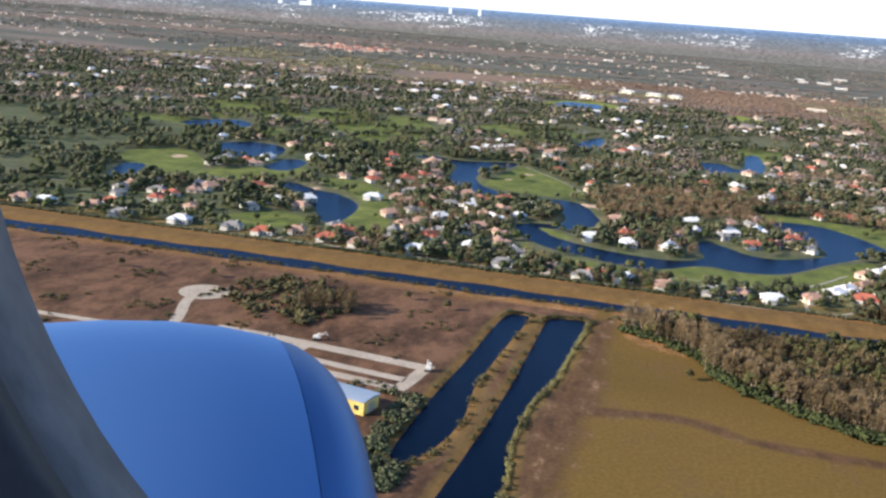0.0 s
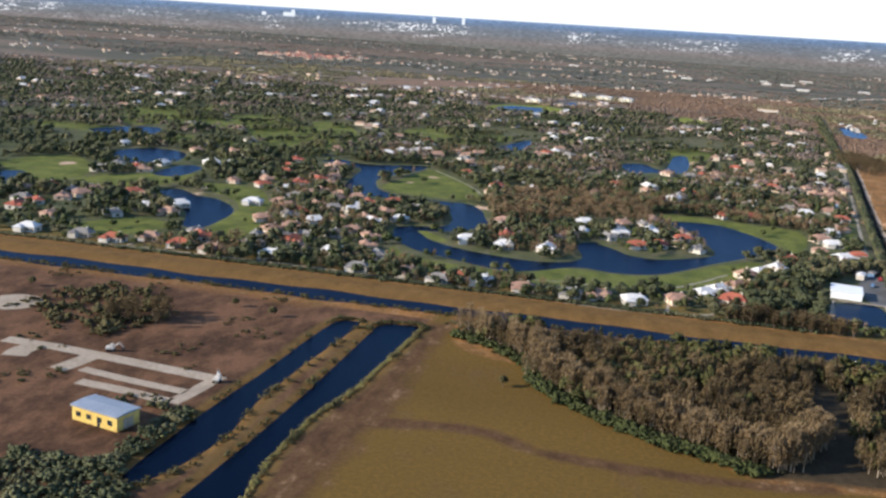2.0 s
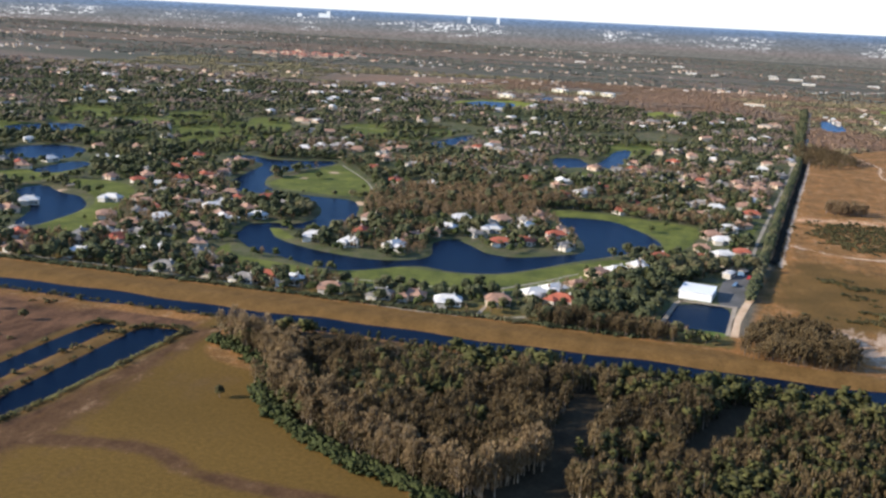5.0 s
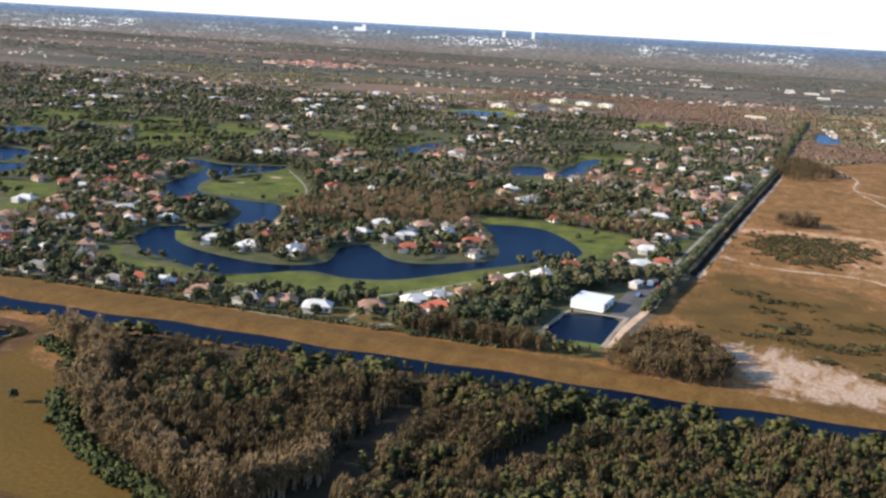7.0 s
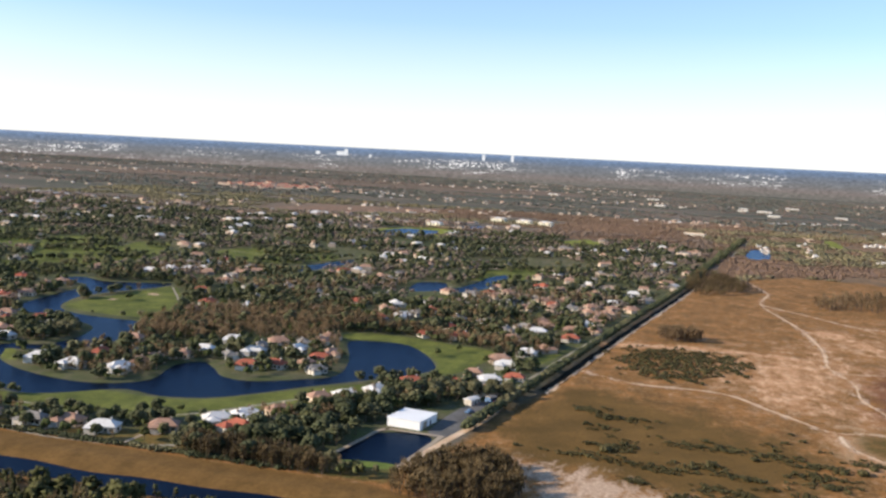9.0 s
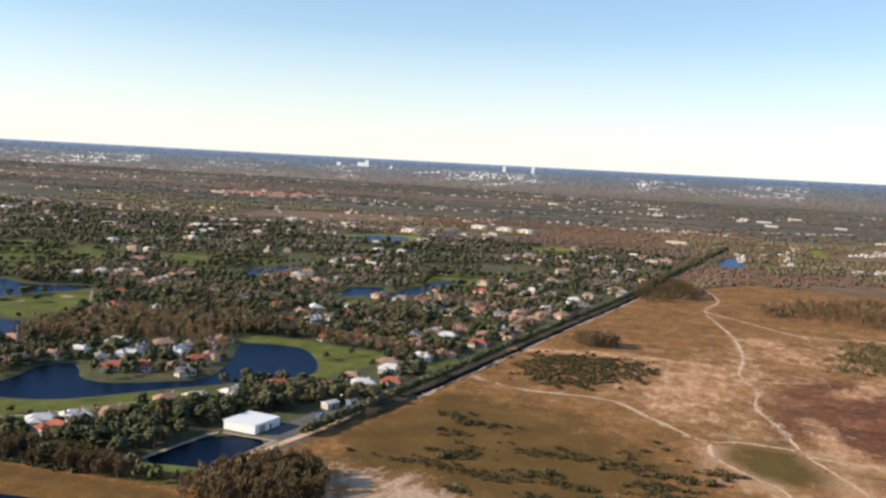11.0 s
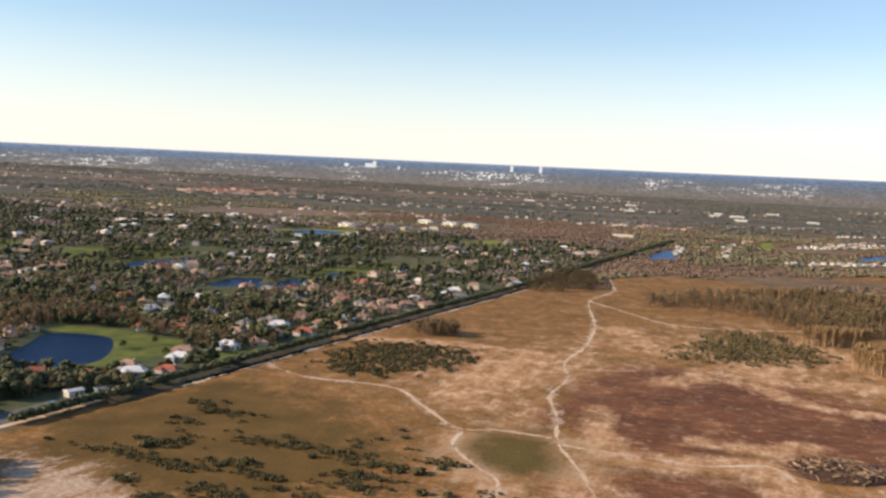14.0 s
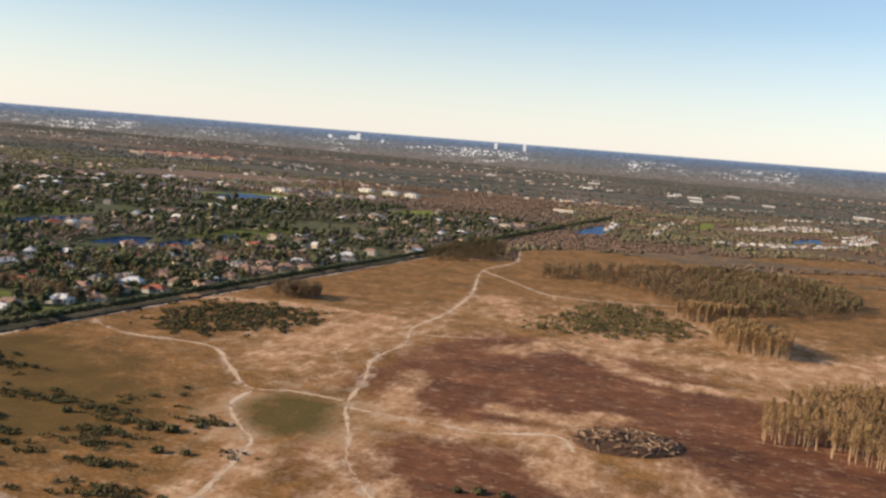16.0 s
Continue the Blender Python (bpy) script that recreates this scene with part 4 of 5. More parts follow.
def strew_houses(count, x0, x1, y0, y1, gap):
    """Villas on the free plots, in the estate's loose bends of streets."""
    kinds = ["clay", "grey", "white", "clay", "red", "clay", "grey", "clay", "red", "grey"]
    tries = 0
    made = 0
    while made < count and tries < count * 12:
        tries += 1
        x, y = RNG.uniform(x0, x1), RNG.uniform(y0, y1)
        P = np.array([(x, y)])
        if inside(P, CORNER)[0] or inside(P, THICKET)[0] or inside(P, LAKE_BELT)[0] or not town(P)[0] or x > edge_x(y) - 9 or water_depth(P)[0] > -8 or green_depth(P)[0] > -6:
            continue
        if min(math.hypot(x - a, y - b) for a, b in HOUSE_SPOTS) < gap:
            continue
        if not clumpy(P, 46, -1.1, 4.0)[0]:
            continue
        put_house(kinds[RNG.integers(0, len(kinds))], x, y, float(RNG.uniform(-50, 50) + 90 * RNG.integers(0, 2)), float(RNG.uniform(0.85, 1.1)))
        made += 1


strew_houses(92, -330, 182, 510, 760, 12.5)
strew_houses(28, 40, 225, 740, 960, 13)
strew_houses(72, -380, 225, 760, 1050, 14)


def far_roofs(name, spots, label, sizes=(7, 14), tall=(2.5, 4), seed=5, mats=None):
    """Many small far buildings with gabled roofs, as one object."""
    rng = np.random.default_rng(seed)
    V, F, M = [], [], []
    for x, y in spots:
        w, d, h = rng.uniform(*sizes), rng.uniform(sizes[0], sizes[0] * 1.4), rng.uniform(*tall)
        a = rng.uniform(-0.5, 0.5) + (1.57 if rng.uniform() < 0.5 else 0)
        c, s = math.cos(a), math.sin(a)
        k = len(V)
        for px, py, pz in ((-w, -d, 0), (w, -d, 0), (w, d, 0), (-w, d, 0), (-w, -d, h), (w, -d, h), (w, d, h), (-w, d, h), (-w * .7, 0, h * 1.5), (w * .7, 0, h * 1.5)):
            V.append((x + (px * c - py * s) / 2, y + (px * s + py * c) / 2, pz))
        m = int(rng.integers(0, len(mats) - 1)) + 1
        for f, mi in (((0, 1, 5, 4), 0), ((1, 2, 6, 5), 0), ((2, 3, 7, 6), 0), ((3, 0, 4, 7), 0), ((4, 5, 9, 8), m), ((6, 7, 8, 9), m), ((5, 6, 9, 9), m), ((7, 4, 8, 8), m)):
            F.append([k + i for i in f])
            M.append(mi)
    me = bpy.data.meshes.new(name)
    me.from_pydata(V, [], [list(dict.fromkeys(f)) for f in F])
    for mt in mats:
        me.materials.append(mt)
    me.polygons.foreach_set("material_index", np.array(M, np.int32))
    me.update()
    return tagged(new(name, me), label, "houses", kind="stuff")


FAR_ROOFS = [STUCCO_TAN, ROOF_PINK, ROOF_GREY, ROOF_GREY, ROOF_WHITE, ROOF_PINK, ROOF_GREY]
P = scatter(3200, -1300, 250, 950, 1800, lambda P: in_view(P) & town(P) & dry_land(P, 6) & clumpy(P, 68, -0.2, 2) & (depth_in(P, BROWN) < 0) & free_of_houses(P, 12))
far_roofs("far_houses", P[:560], "rows of pale far houses among trees", mats=FAR_ROOFS)
P = scatter(5000, -3600, 1100, 1900, 4900, lambda P: in_view(P) & clumpy(P * (0.4, 1.0), 170, 0.8, 9) & (depth_in(P, BROWN) < 0))
far_roofs("distant_houses", P[:640], "scattered distant pale roofs in woodland", sizes=(5, 11), tall=(2, 3.5), mats=FAR_ROOFS, seed=6)
rows = []
for (x0, y0), (x1, y1), n in (((520, 1960), (660, 2130), 26), ((535, 2010), (650, 2180), 20), ((560, 2080), (640, 2240), 14), ((655, 1830), (715, 1960), 16), ((660, 1900), (715, 2040), 16), ((665, 1980), (720, 2110), 14), ((555, 1655), (650, 1765), 20), ((480, 1600), (560, 1690), 12), ((340, 1760), (345, 1640), 8), ((405, 1900), (398, 1640), 12), ((600, 2420), (760, 2600), 14), ((380, 2500), (600, 2780), 26)):
    s = np.linspace(0, 1, n)[:, None]
    rows.append(np.array((x0, y0)) * (1 - s) + np.array((x1, y1)) * s + RNG.normal(0, 4.0, (n, 2)))
P = np.concatenate(rows)
far_roofs("mobile_homes", P, "white-roofed homes in rows of a distant park", sizes=(4.5, 8.5), tall=(2, 3), mats=[STUCCO, ROOF_WHITE, ROOF_GREY, ROOF_PINK], seed=8)
P = np.stack([RNG.normal(-880, 70, 90), RNG.normal(2700, 90, 90)], 1)
far_roofs("red_roof_quarter", P, "far quarter of houses under red tiled roofs", sizes=(12, 24), mats=[STUCCO_TAN, ROOF_RED, ROOF_RED, ROOF_PINK], seed=9)


# ---- woods ----
def heights(P, lo, hi):
    return RNG.uniform(lo, hi, len(P))


def in_town(P):
    return town(P) & ((P[:, 1] < 640) | (P[:, 0] < edge_x(P[:, 1]) - 11)) & dry_land(P) & free_of_houses(P, 4.4)


P = scatter(8600, -420, 262, 483, 880, lambda P: in_view(P) & in_town(P) & clumpy(P, 34, -0.55, 1) & ((P[:, 1] > 548) | (RNG.uniform(0, 1, len(P)) < 0.45)))
wood_of("estate_trees", round_tree, 10, P, RNG.gamma(6, 0.60, len(P)) + 1.2, LEAF_DARK, "dark green leafy trees among the villas")
P = scatter(2400, -420, 262, 483, 880, lambda P: in_view(P) & in_town(P))
wood_of("estate_light_trees", round_tree, 10, P, heights(P, 2.5, 5.5), LEAF_PINE, "lighter green garden trees among the villas", seed=15)
P = scatter(6500, -190, 258, 483, 1000, lambda P: in_view(P) & in_town(P) & clumpy(P, 38, 0.1, 5))
wood_of("estate_cypress", cypress_tree, 22, P, heights(P, 4.0, 7), STAND_TWIG, "brownish bare cypress trees in the estate", seed=4)
P = scatter(27000, -1250, 268, 500, 1640, lambda P: in_view(P) & in_town(P) & ((P[:, 1] > 880) | (P[:, 0] < -420)) & clumpy(P, 46, -0.6, 1))
wood_of("estate_trees_far", round_tree, 3, P, RNG.gamma(7, 0.5, len(P)) + 1.6, LEAF_DARK, "dark green trees across the golf estate", trunk=False, seed=5)
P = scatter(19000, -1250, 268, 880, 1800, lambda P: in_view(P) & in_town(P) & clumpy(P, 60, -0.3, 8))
wood_of("estate_brown_trees", round_tree, 3, P, heights(P, 2.6, 5.2), HAZED_TWIG, "brown winter trees across the golf estate", trunk=False, seed=16)

P = scatter(1500, -80, 170, 660, 800, lambda P: (depth_in(P, LAKE_BELT) > 0) & dry_land(P) & free_of_houses(P, 4))[:420]
P = np.concatenate([P, np.stack([np.linspace(58, 168, 95), np.interp(np.linspace(58, 168, 95), [58, 90, 127, 168], [752, 757, 748, 736])], 1) + RNG.normal(0, 2.2, (95, 2))])
wood_of("lake_cypress", cypress_tree, 30, P, heights(P, 5.5, 9), STAND_TWIG, "belt of brown bare cypress trees by a lake", seed=19, stem=PALE_BARK)
P = scatter(6500, -560, 140, 860, 1240, lambda P: in_view(P) & (green_depth(P) > 0) & (water_depth(P) < -3) & clumpy(P, 27, 0.2, 6))
wood_of("golf_trees", round_tree, 6, P, heights(P, 3.0, 6.5), LEAF_DARK, "dark trees in rows between the golf lawns", seed=17)
P = scatter(900, -118, -64, 632, 692, lambda P: (depth_in(P, PROMONTORY) > 0) & free_of_houses(P, 4))[:75]
wood_of("promontory_trees", round_tree, 18, P, heights(P, 4.5, 7.5), LEAF_DARK, "dark leafy trees on a headland in the lake", seed=66)
P = scatter(500, -330, 160, 500, 860, lambda P: in_view(P) & (green_depth(P) > 0.5) & (water_depth(P) < -3) & free_of_houses(P, 5) & clumpy(P, 18, 1.0, 2))
wood_of("lawn_trees", round_tree, 14, P, heights(P, 2.5, 5.5), LEAF_PINE, "small green trees on the lake lawns", seed=18)


def far_wild(P):
    return in_view(P) & ((P[:, 1] > 1640) | (P[:, 0] > edge_x(P[:, 1]) + 8)) & (depth_in(P, FIELD) < 0) & (depth_in(P, FIELD_EAST) < 0) & (depth_in(P, FIELD_EAST_2) < 0)


def heathery(P):
    return (depth_in(P, smooth(BROWN)) > -10) | (depth_in(P, smooth(BROWN_2)) > -10) | (depth_in(P, smooth(BROWN_3)) > -10) | (depth_in(P, smooth(HEATHER_EAST)) > -10)


def by_canal(P):
    return line_distance(P, [(245, 1187), (262, 1330), (283, 1540), (316, 1899)]) < 5


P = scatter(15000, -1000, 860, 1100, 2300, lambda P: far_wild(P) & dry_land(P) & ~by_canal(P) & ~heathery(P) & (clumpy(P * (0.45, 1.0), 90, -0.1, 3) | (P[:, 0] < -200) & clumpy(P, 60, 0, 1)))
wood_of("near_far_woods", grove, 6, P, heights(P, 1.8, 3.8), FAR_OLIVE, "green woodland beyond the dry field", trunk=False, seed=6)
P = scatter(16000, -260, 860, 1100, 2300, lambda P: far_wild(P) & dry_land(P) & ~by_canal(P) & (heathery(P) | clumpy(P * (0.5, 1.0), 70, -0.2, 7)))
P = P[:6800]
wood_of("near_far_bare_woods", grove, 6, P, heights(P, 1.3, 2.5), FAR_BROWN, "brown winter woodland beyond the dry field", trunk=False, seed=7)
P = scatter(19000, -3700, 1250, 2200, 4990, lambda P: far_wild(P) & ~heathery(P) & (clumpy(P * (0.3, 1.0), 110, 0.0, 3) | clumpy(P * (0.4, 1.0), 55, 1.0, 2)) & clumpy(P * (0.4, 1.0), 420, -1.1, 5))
wood_of("far_woods", grove, 5, P, heights(P, 2.4, 4.2), HAZED_LEAF, "far flat green woodland", trunk=False, seed=26)
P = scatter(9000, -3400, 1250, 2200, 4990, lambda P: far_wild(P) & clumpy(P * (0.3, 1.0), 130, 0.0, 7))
wood_of("far_bare_woods", grove, 5, P, heights(P, 2.0, 3.6), HAZED_TWIG, "far brown winter woodland", trunk=False, seed=27)

FOREST_WEST = smooth([(-12, 428), (-9, 416), (20, 394), (31, 368), (50, 349), (82, 329), (98, 320), (108, 330), (117, 372), (119, 405), (124, 434), (60, 435)])
FOREST_EAST = smooth([(124, 434), (131, 395), (126, 352), (127, 330), (140, 328), (180, 318), (300, 300), (380, 330), (440, 400), (420, 433), (260, 433)])


def in_forest(P):
    gap = (line_distance(P, [(158, 370), (162, 382), (168, 397), (171, 412)]) > 5.5) & (line_distance(P, [(124, 346), (136, 354), (143, 351)]) > 4.0)
    return ((depth_in(P, FOREST_WEST) > 0) | (depth_in(P, FOREST_EAST) > 0)) & gap & (P[:, 1] > 300)


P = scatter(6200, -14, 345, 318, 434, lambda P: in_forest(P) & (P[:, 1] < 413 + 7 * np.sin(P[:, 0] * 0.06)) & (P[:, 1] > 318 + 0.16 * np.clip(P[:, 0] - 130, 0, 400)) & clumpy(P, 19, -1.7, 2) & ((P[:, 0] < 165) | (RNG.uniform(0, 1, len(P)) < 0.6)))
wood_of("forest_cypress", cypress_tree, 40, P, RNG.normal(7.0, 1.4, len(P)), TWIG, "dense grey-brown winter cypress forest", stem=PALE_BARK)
P = scatter(3500, -14, 400, 335, 437, lambda P: in_forest(P) & ((P[:, 1] > 408) & (P[:, 0] > 60) | clumpy(P, 24, 0.5, 6) | (P[:, 0] > 160) & clumpy(P, 30, -1.2, 2)))
wood_of("forest_pines", pine_tree, 9, P, heights(P, 4.5, 8.2) * np.where(P[:, 1] > 412, 0.62, 1.0), OLIVE, "green pines in the forest by the canal", seed=8)
P = scatter(1100, 0, 345, 330, 432, lambda P: in_forest(P) & (clumpy(P, 22, 0.3, 9) | (P[:, 0] > 165) & clumpy(P, 15, -0.2, 4)))
wood_of("forest_green_trees", round_tree, 9, P, heights(P, 4.5, 7.5), OLIVE, "dark green trees between the cypresses", seed=64)
P = scatter(1800, -20, 345, 318, 436, lambda P: in_forest(P))
wood_of("forest_undergrowth", shrub, 6, P, heights(P, 1.0, 2.6), SHRUB, "dark undergrowth of the cypress forest", "undergrowth", seed=9, trunk=False)
# green fringe at the foot of the forest's meadow side
E = smooth([(-10, 412), (18, 391), (29, 366), (48, 346), (66, 334), (84, 326), (96, 320)], False)
k = RNG.integers(0, len(E), 700)
P = E[k] + RNG.normal(0, 1.3, (700, 2))
wood_of("forest_fringe", shrub, 9, P, heights(P, 0.8, 3.4), FRINGE, "green bushes along the forest edge", "undergrowth", seed=12, trunk=False)
# the hedge along the eastern edge
y = np.sort(RNG.uniform(556, 1600, 2400))
P = np.stack([edge_x(y) + RNG.uniform(-1.8, 0.6, len(y)), y], 1)
wood_of("edge_hedge", round_tree, 5, P, heights(P, 2.8, 4.4), LEAF_DARK, "tall dark hedge along the estate's edge", "hedge", seed=10, trunk=False)
# dark trees lining the far canal
s = RNG.uniform(0, 1, 600)
P = np.stack([np.interp(s, [0, 0.2, 0.5, 1], [249, 262, 283, 316]), np.interp(s, [0, 0.2, 0.5, 1], [1210, 1330, 1540, 1899])], 1) + RNG.normal(0, 2.2, (600, 2))
wood_of("far_tree_line", round_tree, 4, P, heights(P, 2.5, 5), LEAF_DARK, "dark line of trees along a far canal", "trees", seed=63, trunk=False)
# the low hedge along the canal
x = RNG.uniform(-560, 136, 1900)
P = np.stack([x, 481.5 + RNG.normal(0, 0.8, len(x))], 1)
wood_of("canal_hedge", shrub, 5, P, heights(P, 1.1, 2.3), LEAF_DARK, "clipped dark hedge along the canal berm", "hedge", seed=11, trunk=False)
# reeds and bushes on the canal's southern shore and round the dug channels
x = RNG.uniform(-500, 460, 900)
P = np.stack([x, 438.5 + RNG.normal(0, 1.2, len(x))], 1)
wood_of("shore_bushes", shrub, 6, P, heights(P, 0.7, 2.0), SHRUB, "reeds and low bushes on the canal shore", "bushes", seed=13, trunk=False)
L = np.concatenate([LAKE_LINES["channel_a"], LAKE_LINES["channel_b"]])
P = L[RNG.integers(0, len(L), 1000)] + RNG.normal(0, 1.4, (1000, 2))
P = P[(water_depth(P) < -0.6)]
wood_of("channel_bushes", shrub, 6, P, heights(P, 0.5, 1.7), SHRUB, "low green growth on the channel banks", "bushes", seed=14, trunk=False)

REED = mat_varied("reed", [(0.17, 0.15, 0.045), (0.28, 0.24, 0.08)], 0.2, fine=1.0, island=0.4)
P = np.concatenate([np.stack([np.interp(v, [200, 251, 282, 314, 342, 375, 405, 416], [-32.2, -32.2, -35.2, -34.2, -29.2, -27.2, -25.2, -25.4]), v], 1) for v in [RNG.uniform(200, 417, 900)]])
P = P + RNG.normal(0, 0.45, P.shape)
wood_of("channel_reeds", shrub, 5, P, heights(P, 0.4, 0.9), REED, "yellow-green reeds lining the channel's edge", "reeds", seed=65, trunk=False)

STANDS = {
    "near": (smooth([(511, 669), (529, 663), (562, 646), (608, 661), (608, 730), (566, 760), (526, 722)]), 680, GOLD, (9, 12.5)),
    "block": (smooth([(489, 860), (521, 836), (532, 859), (511, 897)]), 260, GOLD, (11, 14)),
    "row": (smooth([(467, 932), (503, 942), (508, 959), (473, 950)]), 170, GOLD, (10, 13)),
    "single": (smooth([(242, 827), (266, 833), (263, 851), (243, 845)]), 90, STAND_TWIG, (7, 9)),
    "south_edge": (smooth([(96, 482), (140, 479), (150, 483), (140, 490), (98, 496)]), 230, TWIG, (4, 7.5)),
    "corner": (smooth([(176, 471), (213, 469), (213, 500), (199, 516), (184, 512), (177, 494)]), 330, TWIG, (5.5, 9)),
    "east_wood": (smooth([(354, 1065), (420, 1059), (486, 977), (574, 1036), (591, 1163), (502, 1237), (408, 1186)]), 900, STAND_TWIG, (6.5, 10)),
    "dark_wood": (smooth([(252, 1098), (284, 1105), (304, 1150), (292, 1230), (262, 1290), (247, 1216)]), 420, TWIG, (5, 7)),
}
for key, (line, count, mt, (lo, hi)) in STANDS.items():
    lo2, hi2 = line.min(0), line.max(0)
    P = scatter(count * 3, lo2[0], hi2[0], lo2[1], hi2[1], lambda P: depth_in(P, line) > 0)[:count]
    wood_of("cypress_stand", bare_cypress if mt is GOLD else cypress_tree, 36 if mt is GOLD else 28, P, heights(P, lo, hi), mt, stem=LOW_SUN_BARK if mt is GOLD else BARK, label= "stand of tall bare golden cypress trunks" if mt is GOLD else "stand of brown bare cypress trees", seed=20 + count)
P = scatter(1900, 440, 600, 970, 1240, lambda P: (depth_in(P, STANDS["east_wood"][0]) > 0) & clumpy(P, 30, -0.2, 3) & (RNG.uniform(440, 560, len(P)) < P[:, 0]))
wood_of("east_pines", pine_tree, 8, P, heights(P, 6, 9.5), EAST_LEAF, "green pines in the eastern wood", seed=61)
P = scatter(700, 394, 480, 838, 960, lambda P: (depth_in(P, [(394, 838), (478, 870), (457, 954), (416, 957)]) > 0) & clumpy(P, 14, -0.6, 3))
wood_of("brush_pines", pine_tree, 14, P, heights(P, 2.2, 4.4), EAST_LEAF, "young green pines in a scrub patch", seed=62)
BRUSH = {
    "track": (smooth([(223, 760), (239, 794), (286, 790), (291, 752), (262, 706), (236, 712)]), 1200, (1.0, 2.4)),
    "east": (smooth([(394, 838), (478, 870), (457, 954), (416, 957)]), 1000, (0.9, 2.3)),
    "lone": (smooth([(-163, 372), (-138, 357), (-126, 380), (-150, 415), (-169, 403)]), 160, (2, 5)),
}
for key, (line, count, (lo, hi)) in BRUSH.items():
    lo2, hi2 = line.min(0) - 12, line.max(0) + 12
    P = scatter(count * 5, lo2[0], hi2[0], lo2[1], hi2[1], lambda P: depth_in(P, line) + 7 * np.sin(P[:, 0] * 0.31 + 2 * np.sin(P[:, 1] * 0.17)) + RNG.normal(0, 3, len(P)) > 0)[:count]
    wood_of("brush_patch", shrub, 6, P, RNG.uniform(lo, hi, len(P)) * RNG.uniform(0.5, 1.0, len(P)), EAST_LEAF if key == "east" else SHRUB, "patch of olive green scrub in dry grass", "scrub", seed=30 + count, trunk=False)
SCRUB_CLUMPS = [(238, 561), (270, 548), (268, 577), (283, 578), (314, 555), (318, 568), (334, 581), (302, 576), (258, 539), (287, 542), (318, 545), (279, 524), (248, 520), (300, 515), (232, 545), (266, 508), (330, 530), (345, 512), (222, 618), (236, 608)]
spots = []
for k, (x, y) in enumerate(SCRUB_CLUMPS):
    spots.append(RNG.normal(0, 1, (46, 2)) * (4.4 + 1.4 * (k % 3), 2.0 + 0.5 * (k % 2)) + (x, y))
for k in range(60):
    c = (RNG.uniform(195, 365), 486 + 135 * RNG.uniform(0, 1) ** 1.3)
    n = int(RNG.integers(1, 4) + RNG.exponential(7))
    r = 0.62 * math.sqrt(n)
    spots.append(RNG.normal(0, 1, (n, 2)) * (r * RNG.uniform(0.9, 2.0), r * RNG.uniform(0.5, 1.0)) + c)
P = np.concatenate(spots)
P = P[(P[:, 0] > edge_x(P[:, 1]) + 12) & (depth_in(P, smooth(SAND)) < 2) & (depth_in(P, smooth(OVAL)) < 0) & (P[:, 1] > 470)]
wood_of("field_scrub", shrub, 7, P, heights(P, 0.5, 1.7), SHRUB, "low olive bushes strewn over the dry field", "scrub", seed=41, trunk=False)
P = scatter(1500, 240, 640, 520, 1000, lambda P: clumpy(P, 11, 1.9, 5) & (depth_in(P, smooth(BURN)) < 0))
wood_of("field_tufts", shrub, 5, P, heights(P, 0.2, 0.7), SHRUB, "dark grass tufts in the dry field", "scrub", seed=42, trunk=False)
P = scatter(3600, -420, -62, 300, 432, lambda P: clumpy(P, 12, 1.2, 5) & (water_depth(P) < -2))
wood_of("heath_scrub", shrub, 6, P, heights(P, 0.4, 1.6), SHRUB, "low dark bushes strewn over the heath", "scrub", seed=43, trunk=False)
P = scatter(900, -100, -60, 235, 315, lambda P: (water_depth(P) < -2) & ~((P[:, 0] > -100) & (P[:, 0] < -75) & (P[:, 1] > 262) & (P[:, 1] < 302)) & (P[:, 1] < 303))
wood_of("yard_scrub", shrub, 8, P, heights(P, 0.8, 3.0), LEAF_DARK, "dark thicket beside the yellow building", "scrub", seed=44, trunk=False)

# ---- single trees ----


def tree_things(name, make, clumps, leaf, spots, lo, hi, label, category, group, variants=4, seed=50, bark=None):
    """Trees as things of their own: each a trunk with limbs and a crown."""
    rng = np.random.default_rng(seed)
    models = []
    for k in range(variants):
        (wv, wf), (lv, lf) = make(rng, clumps)
        root = tagged(new(name), label, category, group)
        for part_name, v, f, mt in (("trunk", wv, wf, bark or BARK), ("crown", lv, lf, leaf)):
            ob = new(part_name, triangles(part_name, v, f, mt))
            ob.parent = root
        models.append(root)
    for i, (x, y) in enumerate(spots):
        m = pose(float(x), float(y), 0, 0, 0, float(rng.uniform(0, 360))) @ Matrix.Scale(float(rng.uniform(lo, hi)), 4)
        root = models[i] if i < variants else copy_thing(models[i % variants], m)
        root.matrix_basis = m


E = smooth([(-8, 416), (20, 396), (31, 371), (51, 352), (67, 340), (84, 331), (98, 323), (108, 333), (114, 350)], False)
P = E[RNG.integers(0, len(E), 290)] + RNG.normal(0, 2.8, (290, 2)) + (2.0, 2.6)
tree_things("cypress_tree", cypress_tree, 90, LIT_EDGE_TWIG, P, 8.0, 11.5, "tall grey-brown winter cypress at the forest edge", "tree", "cypress along the forest edge", 6, 51, PALE_BARK)
P = scatter(900, 130, 260, 405, 434, lambda P: in_forest(P))[:90]
tree_things("pine_tree", pine_tree, 60, LEAF_PINE, P, 3.8, 5.8, "green pine standing by the canal", "tree", "pines by the canal", 5, 52)
P = scatter(900, -160, 170, 484, 520, lambda P: in_town(P))[:80]
tree_things("garden_tree", round_tree, 60, LEAF_DARK, P, 4.5, 7.5, "dark leafy garden tree behind the canal houses", "tree", "garden trees", 5, 53)
